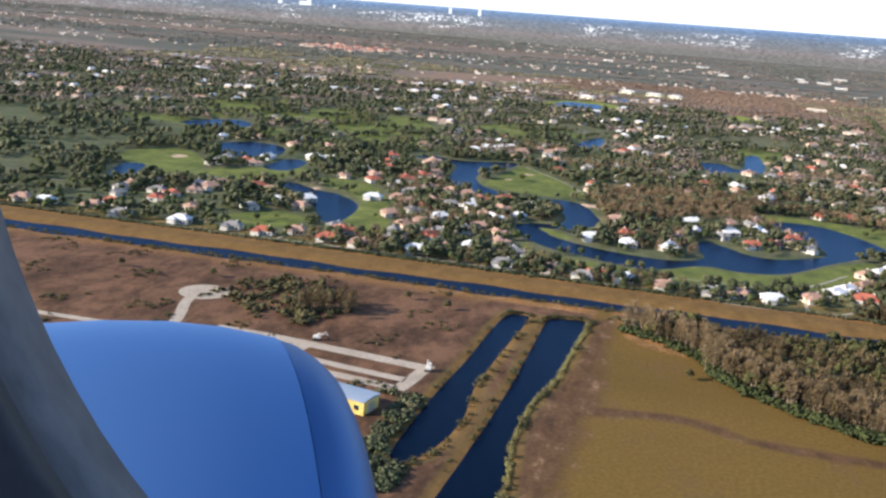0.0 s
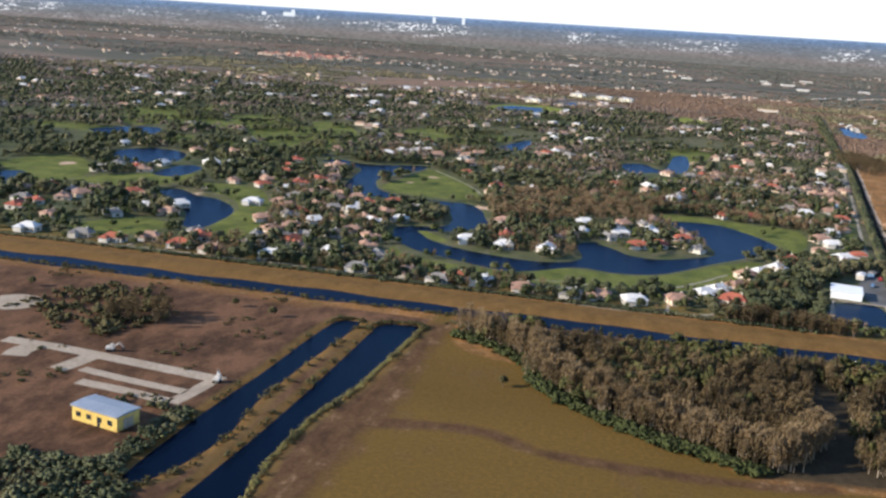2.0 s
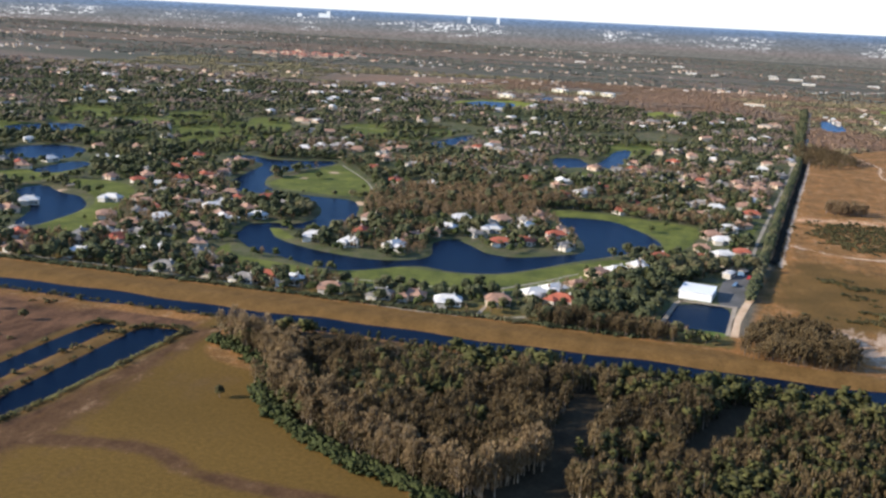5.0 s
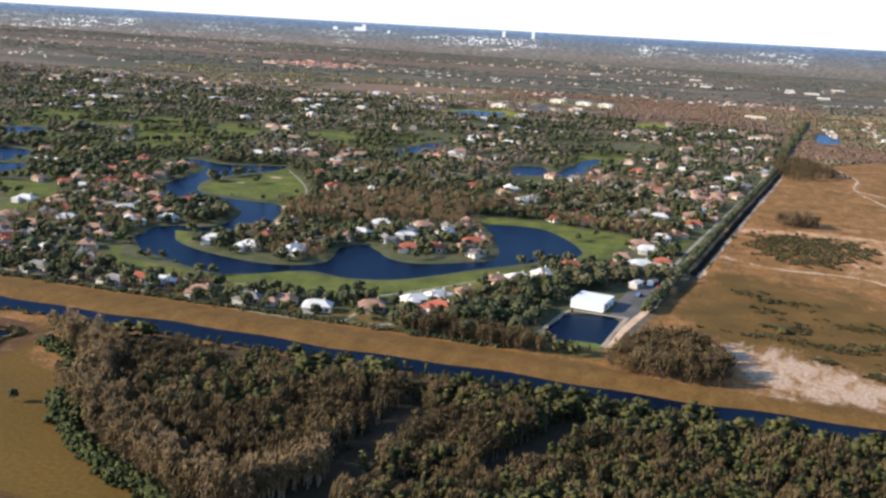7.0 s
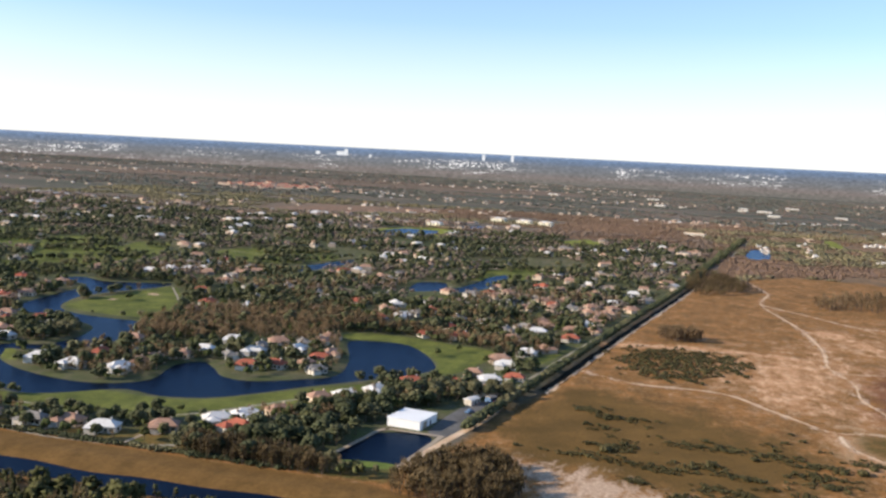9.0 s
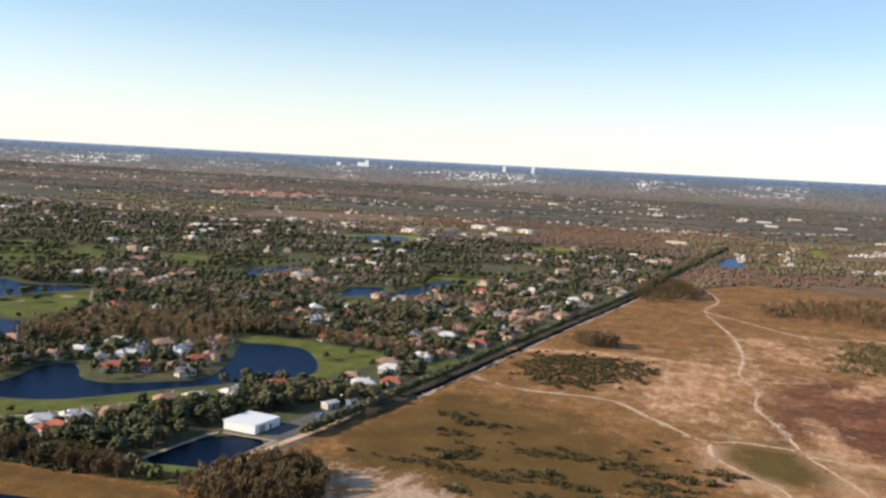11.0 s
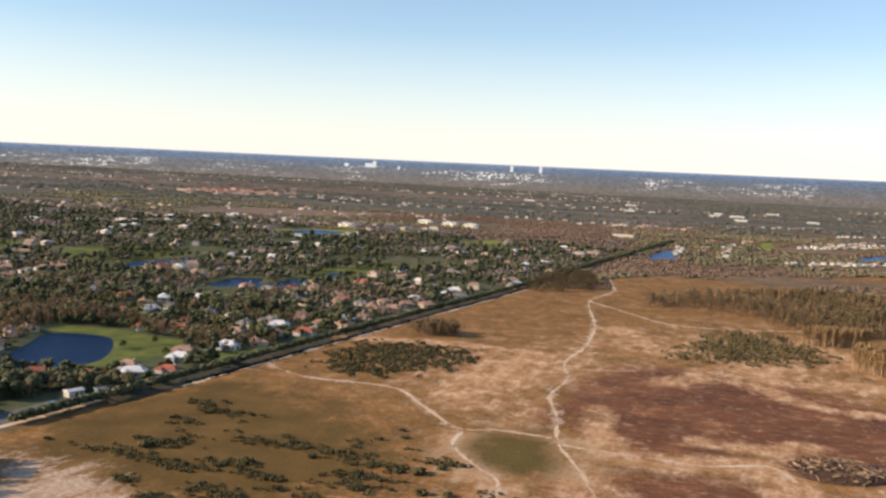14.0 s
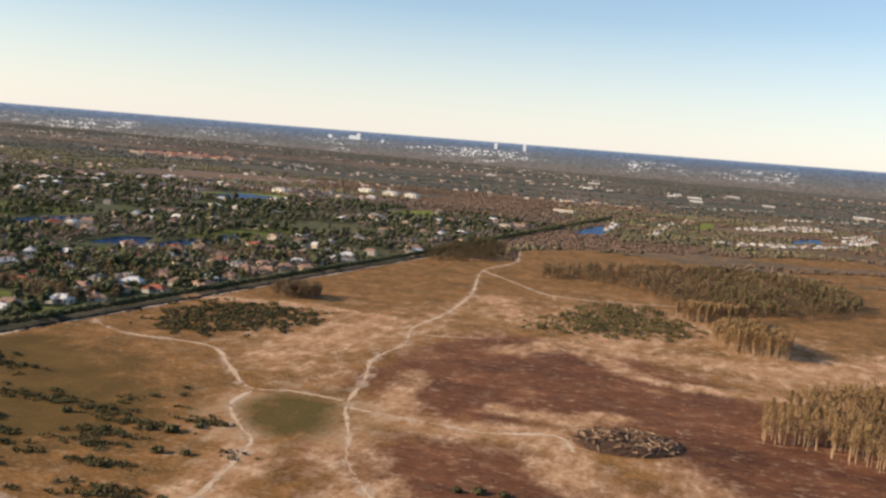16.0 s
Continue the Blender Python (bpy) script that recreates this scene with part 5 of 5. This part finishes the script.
P = np.stack([np.linspace(138, 184, 26), np.linspace(600, 622, 26)], 1) + RNG.normal(0, 2.6, (26, 2))
tree_things("shade_tree", round_tree, 70, LEAF_DARK, P, 6.0, 8.5, "tall dark leafy tree behind the white hall", "tree", "trees behind the hall", 4, 57)
P = np.stack([RNG.uniform(112, 137, 24), RNG.uniform(528, 580, 24)], 1)
P = scatter(700, 100, 165, 497, 612, lambda P: (depth_in(P, THICKET) > 0.5) & free_of_houses(P, 4.5))[:95]
tree_things("shade_tree", round_tree, 30, LEAF_DARK, P, 5.5, 8.5, "tall dark leafy tree beside the pond", "tree", "trees beside the pond", 4, 59)
P = np.stack([RNG.uniform(112, 137, 24), RNG.uniform(528, 580, 24)], 1)
tree_things("olive_tree", round_tree, 60, OLIVE, P[free_of_houses(P, 4.5)], 5.0, 7.5, "olive green leafy tree beside the pond", "tree", "trees beside the pond", 4, 58)
tree_things("lone_bush", round_tree, 40, SHRUB, [(16, 362), (-214, 393), (-190, 404), (-232, 400), (-103, 412), (-84, 405)], 3.0, 4.5, "small lone olive green tree in dry grass", "tree", "lone trees in the dry grass", 3, 54)
P = np.stack([RNG.uniform(-140, -118, 22), RNG.uniform(372, 392, 22)], 1)
tree_things("bare_tree", cypress_tree, 110, TWIG, P, 7.0, 9.5, "pale bare tree beside a dark scrub patch", "tree", "bare trees on the heath", 4, 55)
tree_things("field_bush", shrub, 40, SHRUB, [(342, 581), (336, 575), (338, 547), (346, 549), (324, 565), (331, 567), (426, 559), (432, 561), (439, 562), (276, 552), (292, 568), (236, 554)], 1.6, 2.8, "round dark bush in the sandy field", "bush", "bushes in the sandy field", 3, 56)

# ---- the white hall and the pond at the estate's corner ----


def white_hall():
    h = tagged(new("white_hall"), "white flat-roofed hall beside a rectangular pond", "building")
    part("wall", box(0, 14.5, 0, 17, 0, 3.4), HALL_ROOF, h, "white rendered wall")
    part("roof", box(-0.3, 14.8, -0.3, 17.3, 3.4, 3.75, 0.08), HALL_ROOF, h, "bright white flat roof")
    part("annex_wall", box(0.7, 6.7, 17.0, 19.2, 0, 2.3), ROOF_WHITE, h)
    part("annex_roof", box(0.4, 7, 17.35, 19.5, 2.3, 2.6, 0.05), HALL_ROOF, h)
    part("roller_door", box(14.5, 14.6, 3, 7, 0.05, 2.7), CONCRETE, h, "pale roller door")
    part("door", box(14.5, 14.6, 10, 11.1, 0, 2.1), GLASS, h)
    h.matrix_basis = pose(148.2, 551.0, 0, 0, 0, -8)
    return h


HALL_ROOF = mat_varied("white_membrane", [(0.82, 0.81, 0.78), (0.9, 0.89, 0.87)], 0.1)
white_hall()
flat("yard", smooth([(166, 549), (176, 548), (186, 600), (176, 612), (168, 590)], True, 3), 0.07, ASPHALT, "dark paved yard behind the white hall", "pavement")
for name, pts, w in (("pond_wall", [(142.5, 503), (147.5, 541), (150, 547)], 2.0), ("pond_wall", [(169, 499), (173, 546)], 2.0), ("pond_wall", [(149, 546), (172, 545)], 2.2), ("yard_lane", [(171.5, 498), (173, 521), (177, 546), (182, 573), (184, 592)], 3.4)):
    ribbon(name, np.array(pts, float), w, 0.12, CONCRETE if name == "pond_wall" else SANDY, "pale concrete edge of the pond" if name == "pond_wall" else "pale sandy lane beside the yard", "kerb" if name == "pond_wall" else "road", 0.03)
flat("pond_lawn", smooth([(146, 497), (152, 500.6), (166, 502.5), (168, 497), (156, 494)], True, 4), 0.06, mat_varied("lawn", [(0.10, 0.14, 0.025), (0.16, 0.20, 0.035)], 0.2), "bright green lawn strip at the pond's foot", "lawn")


def shed(name, wall, roof, label, w, d, h, at):
    s = tagged(new(name), label, "shed")
    part("wall", box(-w / 2, w / 2, -d / 2, d / 2, 0, h), wall, s)
    part("roof", hip(-w / 2, w / 2, -d / 2, d / 2, h, 0.9, 0.3, True), roof, s)
    part("door", box(-0.5, 0.5, -d / 2 - 0.07, -d / 2, 0, 2.0), GLASS, s)
    part("window", box(w / 4, w / 4 + 0.9, -d / 2 - 0.07, -d / 2, 1.0, 1.9), GLASS, s)
    s.matrix_basis = at
    return s


METAL = mat_varied("grey_metal_roof", [(0.24, 0.27, 0.31), (0.32, 0.35, 0.40)], 0.2, 0.45, 0.5)
BLUE = mat_varied("blue_paint", [(0.10, 0.17, 0.28), (0.14, 0.22, 0.34)], 0.3, 0.5)
RED = mat_varied("red_paint", [(0.30, 0.03, 0.03), (0.38, 0.05, 0.045)], 0.3, 0.35, 0.5)
TYRE = mat_varied("tyre_rubber", [(0.02, 0.02, 0.02), (0.035, 0.035, 0.035)], 2.0)
shed("shed", STUCCO, ROOF_WHITE, "small pale-roofed shed in the yard", 7, 4, 2.4, pose(171, 603, 0, 0, 0, 70))
shed("shed", BLUE, ROOF_GREY, "small blue shed at the hedge", 4, 3.4, 2.3, pose(178, 611, 0, 0, 0, 60))


def truck(paint, label, at):
    t = tagged(new("pickup_truck"), label, "truck")
    part("body", box(-2.5, 2.5, -0.95, 0.95, 0.45, 1.0, 0.08), paint, t)
    cab = part("cab", box(-0.4, 1.3, -0.85, 0.85, 1.0, 1.75, 0.15), paint, t)
    part("windscreen", box(1.27, 1.34, -0.7, 0.7, 1.15, 1.6), GLASS, cab)
    for y in (-0.87, 0.84):
        part("side_window", box(-0.2, 1.0, y, y + 0.03, 1.2, 1.6), GLASS, cab)
    part("load_bed", box(-2.4, -0.5, -0.85, 0.85, 1.0, 1.3, 0.05), paint, t)
    for x in (-1.6, 1.6):
        for y in (-0.95, 0.95):
            bm = bmesh.new()
            bmesh.ops.create_cone(bm, cap_ends=True, segments=14, radius1=0.42, radius2=0.42, depth=0.28, matrix=pose(x, y, 0.42, 90, 0, 0))
            wheel = part("wheel", bm, TYRE, t)
            bm = bmesh.new()
            bmesh.ops.create_cone(bm, cap_ends=True, segments=12, radius1=0.24, radius2=0.24, depth=0.3, matrix=pose(x, y, 0.42, 90, 0, 0))
            part("rim", bm, METAL, wheel)
    t.matrix_basis = at
    return t


truck(RED, "red pickup truck parked beside the hedge", pose(181, 604, 0.07, 0, 0, 80))
truck(BLUE, "blue pickup truck parked in the yard", pose(174, 586, 0.07, 0, 0, 75))

# ---- the yellow building and the unbuilt streets ----
YELLOW = mat_varied("yellow_stucco", [(0.62, 0.42, 0.10), (0.74, 0.52, 0.15)], 0.1)


def yellow_building():
    h = tagged(new("yellow_building"), "yellow-walled building with a grey metal roof", "building")
    part("wall", box(0, 17, 0, 9, 0, 4.4), YELLOW, h)
    part("roof", hip(0, 17, 0, 9, 4.4, 0.7, 0.4, True), METAL, h)
    for k in range(4):
        part("window", box(1.5 + 4 * k, 3.3 + 4 * k, -0.08, 0, 1.4, 2.9), GLASS, h)
    part("roller_door", box(17, 17.1, 2.5, 6.5, 0.05, 3.2), CONCRETE, h)
    part("door", box(9.6, 10.6, -0.09, 0, 0, 2.1), GLASS, h)
    part("gutter", box(-0.4, 17.4, -0.55, -0.4, 4.25, 4.4), CONCRETE, h)
    h.matrix_basis = pose(-98.0, 285.5, 0, 0, 0, -14)
    return h


yellow_building()
for name, pts, w in (
    ("unbuilt_street", [(-158, 340), (-140, 339.5), (-121, 337.5), (-72, 331)], 6.2),
    ("unbuilt_street", [(-74.5, 330), (-76, 318), (-78, 307)], 5.0),
    ("unbuilt_street", [(-118, 323.5), (-100, 320), (-78, 317)], 4.4),
    ("unbuilt_street", [(-145, 337), (-146, 332), (-145, 326)], 8.5),
    ("unbuilt_street", [(-122, 335), (-123, 328), (-125, 320)], 7.0),
    ("unbuilt_street", [(-172, 326), (-176, 345), (-182, 362), (-184, 372)], 4.6),
    ("unbuilt_street", [(-225, 326), (-172, 328), (-162, 336)], 4.0),
    ("unbuilt_street", [(-113, 313), (-96, 311), (-79, 308)], 5.0),
):
    ribbon(name, smooth(pts, False), w, 0.07 + 0.003 * len(pts) + 0.002 * (w > 4), CONCRETE, "pale bare concrete street of an unbuilt estate", "road", 0.06, len(pts))
disc = [(-182.5 + 10.5 * math.cos(a), 380.5 + 11.0 * math.sin(a)) for a in np.linspace(0, 6.28, 40)[:-1]]
flat("turning_circle", disc, 0.1, CONCRETE, "pale concrete turning circle of an unbuilt street", "road")


def excavator(at):
    e = tagged(new("excavator"), "small cream excavator on a bare concrete street", "excavator")
    for y in (-0.9, 0.9):
        part("track", box(-1.6, 1.6, y - 0.3, y + 0.3, 0, 0.7, 0.2), TYRE, e)
    part("body", box(-1.5, 1.3, -1.0, 1.0, 0.75, 1.7, 0.12), STUCCO, e)
    cab = part("cab", box(0.0, 1.3, -1.0, 0.0, 1.7, 2.7, 0.1), STUCCO, e)
    part("window", box(1.29, 1.33, -0.85, -0.15, 1.9, 2.5), GLASS, cab)
    bm = bmesh.new()
    for a, b in (((1.2, 0.4, 1.4), (3.0, 0.4, 2.9)), ((3.0, 0.4, 2.9), (4.2, 0.4, 1.2))):
        v, f = stick(a, b, 0.22, 0.16, 6)
        vs = [bm.verts.new(p) for p in v]
        for t in f:
            bm.faces.new([vs[i] for i in t])
    part("boom", bm, STUCCO, e)
    part("bucket", box(3.9, 4.6, 0.0, 0.8, 0.4, 1.1, 0.1), TYRE, e)
    e.matrix_basis = at


excavator(pose(-119, 343, 0.1, 0, 0, 20))
excavator(pose(-73, 329, 0.1, 0, 0, 100))

# ---- the pile of cleared timber ----


def timber_pile():
    pile = tagged(new("timber_pile"), "broad heap of cleared trunks and brush on bare soil", "debris pile")
    rng = np.random.default_rng(77)
    bm = bmesh.new()
    bmesh.ops.create_icosphere(bm, subdivisions=3, radius=1.0, matrix=Matrix.Diagonal((19.5, 15.5, 2.8, 1)))
    for v in bm.verts:
        v.co += Vector(noise.noise_vector(v.co * 0.35)) * 0.7
    part("mound", bm, BURNT, pile, "dark earth and brush")
    for k in range(300):
        a, r = rng.uniform(0, 6.283), math.sqrt(rng.uniform(0, 1))
        x, y = 19.0 * r * math.cos(a), 15.2 * r * math.sin(a)
        z = 2.8 * math.sqrt(max(0, 1 - r * r)) + rng.uniform(0, 0.5)
        d, tip = rng.uniform(0, 6.283), rng.uniform(-0.35, 0.45)
        n = rng.uniform(1.5, 5.0)
        u = np.array((math.cos(d) * math.cos(tip), math.sin(d) * math.cos(tip), math.sin(tip))) * n / 2
        c = np.array((x, y, max(z, 0.25)))
        v, f = stick(c - u, c + u, rng.uniform(0.13, 0.32), rng.uniform(0.06, 0.18), 5)
        ob = new("log", triangles("log", v, f, LOG if k % 3 else LOG_PALE))
        ob.parent = pile
    pile.matrix_basis = pose(466, 636, 0, 0, 0, 25)


BURNT = mat_varied("charred_soil", [(0.055, 0.03, 0.018), (0.13, 0.07, 0.04)], 0.5)
LOG = mat_varied("weathered_log", [(0.14, 0.08, 0.045), (0.27, 0.16, 0.09)], 0.6)
LOG_PALE = mat_varied("pale_log", [(0.36, 0.23, 0.13), (0.50, 0.33, 0.20)], 0.6)
timber_pile()

# ---- far blocks: apartments, long houses, halls ----
CREAM = mat_varied("cream_render", [(0.76, 0.68, 0.50), (0.84, 0.77, 0.60)], 0.05)


def apartments(at, wide, storeys, label):
    h = tagged(new("apartment_house"), label, "apartment house", "apartment houses at the far lake")
    tall = 3.0 * storeys
    a = wide / 2
    part("wall", box(-a, a, -5, 5, 0, tall), CREAM, h)
    part("roof", hip(-a, a, -5, 5, tall, 2.2, 0.5), ROOF_WHITE, h)
    for x in (-a * 0.55, a * 0.55):
        tower = part("stair_tower", box(x - 1.6, x + 1.6, -6.4, -5, 0, tall + 0.6), CREAM, h)
        part("tower_roof", hip(x - 1.6, x + 1.6, -6.4, -4.6, tall + 0.6, 1.2, 0.3), ROOF_PINK, tower)
    for s in range(storeys):
        for k in range(5):
            x = -a + wide * (k + 0.5) / 5
            if abs(abs(x) - a * 0.55) < 2.2:
                continue
            part("window", box(x - 1.2, x + 1.2, -5.1, -5, 3 * s + 0.5, 3 * s + 2.4), GLASS, h)
    h.matrix_basis = at


for x, y, w, s in ((-95, 1907, 27, 2), (-47, 1893, 27, 2), (-9, 1886, 24, 2), (-146, 1676, 24, 2), (-373, 1442, 20, 2)):
    apartments(pose(x, y, 0, 0, 0, -18), w, s, "cream two-storey apartment house by a far lake")


def long_house(name, at, wide, deep, tall, wall, roof, label, category, group):
    h = tagged(new(name), label, category, group)
    a, b = wide / 2, deep / 2
    part("wall", box(-a, a, -b, b, 0, tall), wall, h)
    part("roof", hip(-a, a, -b, b, tall, 1.6, 0.4) if deep < 12 else box(-a - 0.3, a + 0.3, -b - 0.3, b + 0.3, tall, tall + 0.5), roof, h)
    for k in range(int(wide // 5)):
        x = -a + wide * (k + 0.5) / int(wide // 5)
        part("window", box(x - 1.0, x + 1.0, -b - 0.1, -b, 0.8, min(2.6, tall - 0.4)), GLASS, h)
    h.matrix_basis = at


for x, y in ((-554, 1346), (-517, 1365), (-477, 1392), (-443, 1412), (-424, 1422), (-410, 1432), (-590, 1330)):
    long_house("row_house", pose(x, y, 0, 0, 0, 12), 19, 8, 3.4, STUCCO, ROOF_WHITE, "long low pale row house among trees", "row house", "row houses of the far estate")
for x, y in ((-338, 1811), (-318, 1872), (-293, 1915), (-273, 1976), (-245, 2026), (-228, 2085), (-360, 1770)):
    long_house("terrace", pose(x, y, 0, 0, 0, 15), 12, 8, 3.6, STUCCO, ROOF_PINK, "pale far terrace with a clay roof", "terrace", "terraces at the brown wood")
for x, y, w in ((112, 3125, 44), (345, 3320, 36), (399, 3184, 60), (412, 2925, 48), (590, 3067, 46), (339, 3166, 40), (176, 3100, 26), (800, 2890, 70), (500, 3600, 60), (-250, 3500, 50), (60, 3650, 60), (237, 1930, 52)):
    long_house("warehouse", pose(x, y, 0, 0, 0, -12), w * 0.66, 13, 4.5, STUCCO, HALL_ROOF if y > 2000 else SANDY, "long white flat-roofed commercial hall far off", "warehouse", "commercial halls far off")
for k, pts in enumerate(([(371, 2045), (370, 1732)], [(431, 2117), (420, 1750)], [(403, 1578), (398, 1670)])):
    ribbon("bare_lot", np.array(pts, float), 15, 0.1, SANDY, "pale cleared strip in far woodland", "bare soil", 1.0, k)

# ---- the road past the field ----
ribbon("far_road", smooth([(254, 1260), (270, 1330), (291, 1540), (325, 1899)], False), 2.0, 0.07, PATHS, "pale road beside a far canal", "road", 0.2)

# ---- driveways of the canal row ----
for kind, x, y, turn in ROW_HOUSES:
    if y < 512 and x > -200:
        ribbon("driveway", np.array([(x - 3.5, y - 5), (x - 4.2, 482.0 + 2.2 * (x > 20))], float), 1.5, 0.05, CONCRETE, "short pale driveway of a canal villa", "driveway", 0.04, int(x) % 7)

# ---- the aircraft's engine and cabin window, placed from the camera's start to fit its view ----


def mat_paint(name, color, rough, metal):
    """Smooth metallic paint with the faintest unevenness."""
    m, nt, b = principled(name, rough, metal, 0.6)
    f = noise_node(nt, position(nt), 0.8, 2)
    link(nt, ramp(nt, f, [(0.3, tuple(v * 0.95 for v in color)), (0.7, color)]), b.inputs["Base Color"])
    return m


PAINT = mat_paint("blue_cowl_paint", (0.12, 0.235, 0.46), 0.64, 0.88)
# the lip's shadow side, painted as a darker copy of the cowl blue
LIP = mat_paint("shaded_lip_paint", (0.06, 0.125, 0.28), 0.5, 0.8)
# cabin shade is painted into the panel, light into the greyer reveal
DARK = mat_varied("shaded_cabin_plastic", [(0.028, 0.028, 0.032), (0.045, 0.045, 0.05)], 6.0, 0.7)
REVEAL = mat_varied("lit_cabin_plastic", [(0.12, 0.115, 0.115), (0.15, 0.145, 0.145)], 6.0, 0.7)
STEEL = mat_varied("fan_metal", [(0.12, 0.12, 0.13), (0.2, 0.2, 0.21)], 3.0, 0.4, metal=0.8)
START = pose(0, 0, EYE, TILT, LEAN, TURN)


def turned_shell(profile, segments=64):
    """A shell turned about the x axis: (place, radius) rows."""
    bm = bmesh.new()
    rings = []
    for s, r in profile:
        rings.append([bm.verts.new((s, r * math.cos(6.28319 * k / segments), r * math.sin(6.28319 * k / segments))) for k in range(segments)])
    for a, b in zip(rings, rings[1:]):
        for k in range(segments):
            f = bm.faces.new((a[k], a[(k + 1) % segments], b[(k + 1) % segments], b[k]))
            f.smooth = True
    bmesh.ops.recalc_face_normals(bm, faces=bm.faces)
    return bm


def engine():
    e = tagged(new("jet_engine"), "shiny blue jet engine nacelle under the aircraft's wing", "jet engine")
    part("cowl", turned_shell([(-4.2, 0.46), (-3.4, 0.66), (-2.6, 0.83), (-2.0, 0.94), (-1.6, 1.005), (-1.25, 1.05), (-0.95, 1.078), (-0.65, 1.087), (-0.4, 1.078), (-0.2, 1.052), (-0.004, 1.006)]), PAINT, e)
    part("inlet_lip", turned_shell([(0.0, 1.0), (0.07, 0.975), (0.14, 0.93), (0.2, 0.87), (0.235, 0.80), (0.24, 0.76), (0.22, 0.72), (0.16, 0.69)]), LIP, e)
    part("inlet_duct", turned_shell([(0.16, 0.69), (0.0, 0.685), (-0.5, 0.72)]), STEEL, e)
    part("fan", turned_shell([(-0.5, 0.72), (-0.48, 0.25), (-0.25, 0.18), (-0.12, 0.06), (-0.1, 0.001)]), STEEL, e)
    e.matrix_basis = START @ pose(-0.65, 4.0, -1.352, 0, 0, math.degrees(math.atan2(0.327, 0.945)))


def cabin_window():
    """The rounded surround of a cabin window, a hand's width thick, its curve shaped to fit the opening view."""
    w = tagged(new("cabin_window_frame"), "rounded surround of an aircraft cabin window, cabin shade painted dark", "window frame")
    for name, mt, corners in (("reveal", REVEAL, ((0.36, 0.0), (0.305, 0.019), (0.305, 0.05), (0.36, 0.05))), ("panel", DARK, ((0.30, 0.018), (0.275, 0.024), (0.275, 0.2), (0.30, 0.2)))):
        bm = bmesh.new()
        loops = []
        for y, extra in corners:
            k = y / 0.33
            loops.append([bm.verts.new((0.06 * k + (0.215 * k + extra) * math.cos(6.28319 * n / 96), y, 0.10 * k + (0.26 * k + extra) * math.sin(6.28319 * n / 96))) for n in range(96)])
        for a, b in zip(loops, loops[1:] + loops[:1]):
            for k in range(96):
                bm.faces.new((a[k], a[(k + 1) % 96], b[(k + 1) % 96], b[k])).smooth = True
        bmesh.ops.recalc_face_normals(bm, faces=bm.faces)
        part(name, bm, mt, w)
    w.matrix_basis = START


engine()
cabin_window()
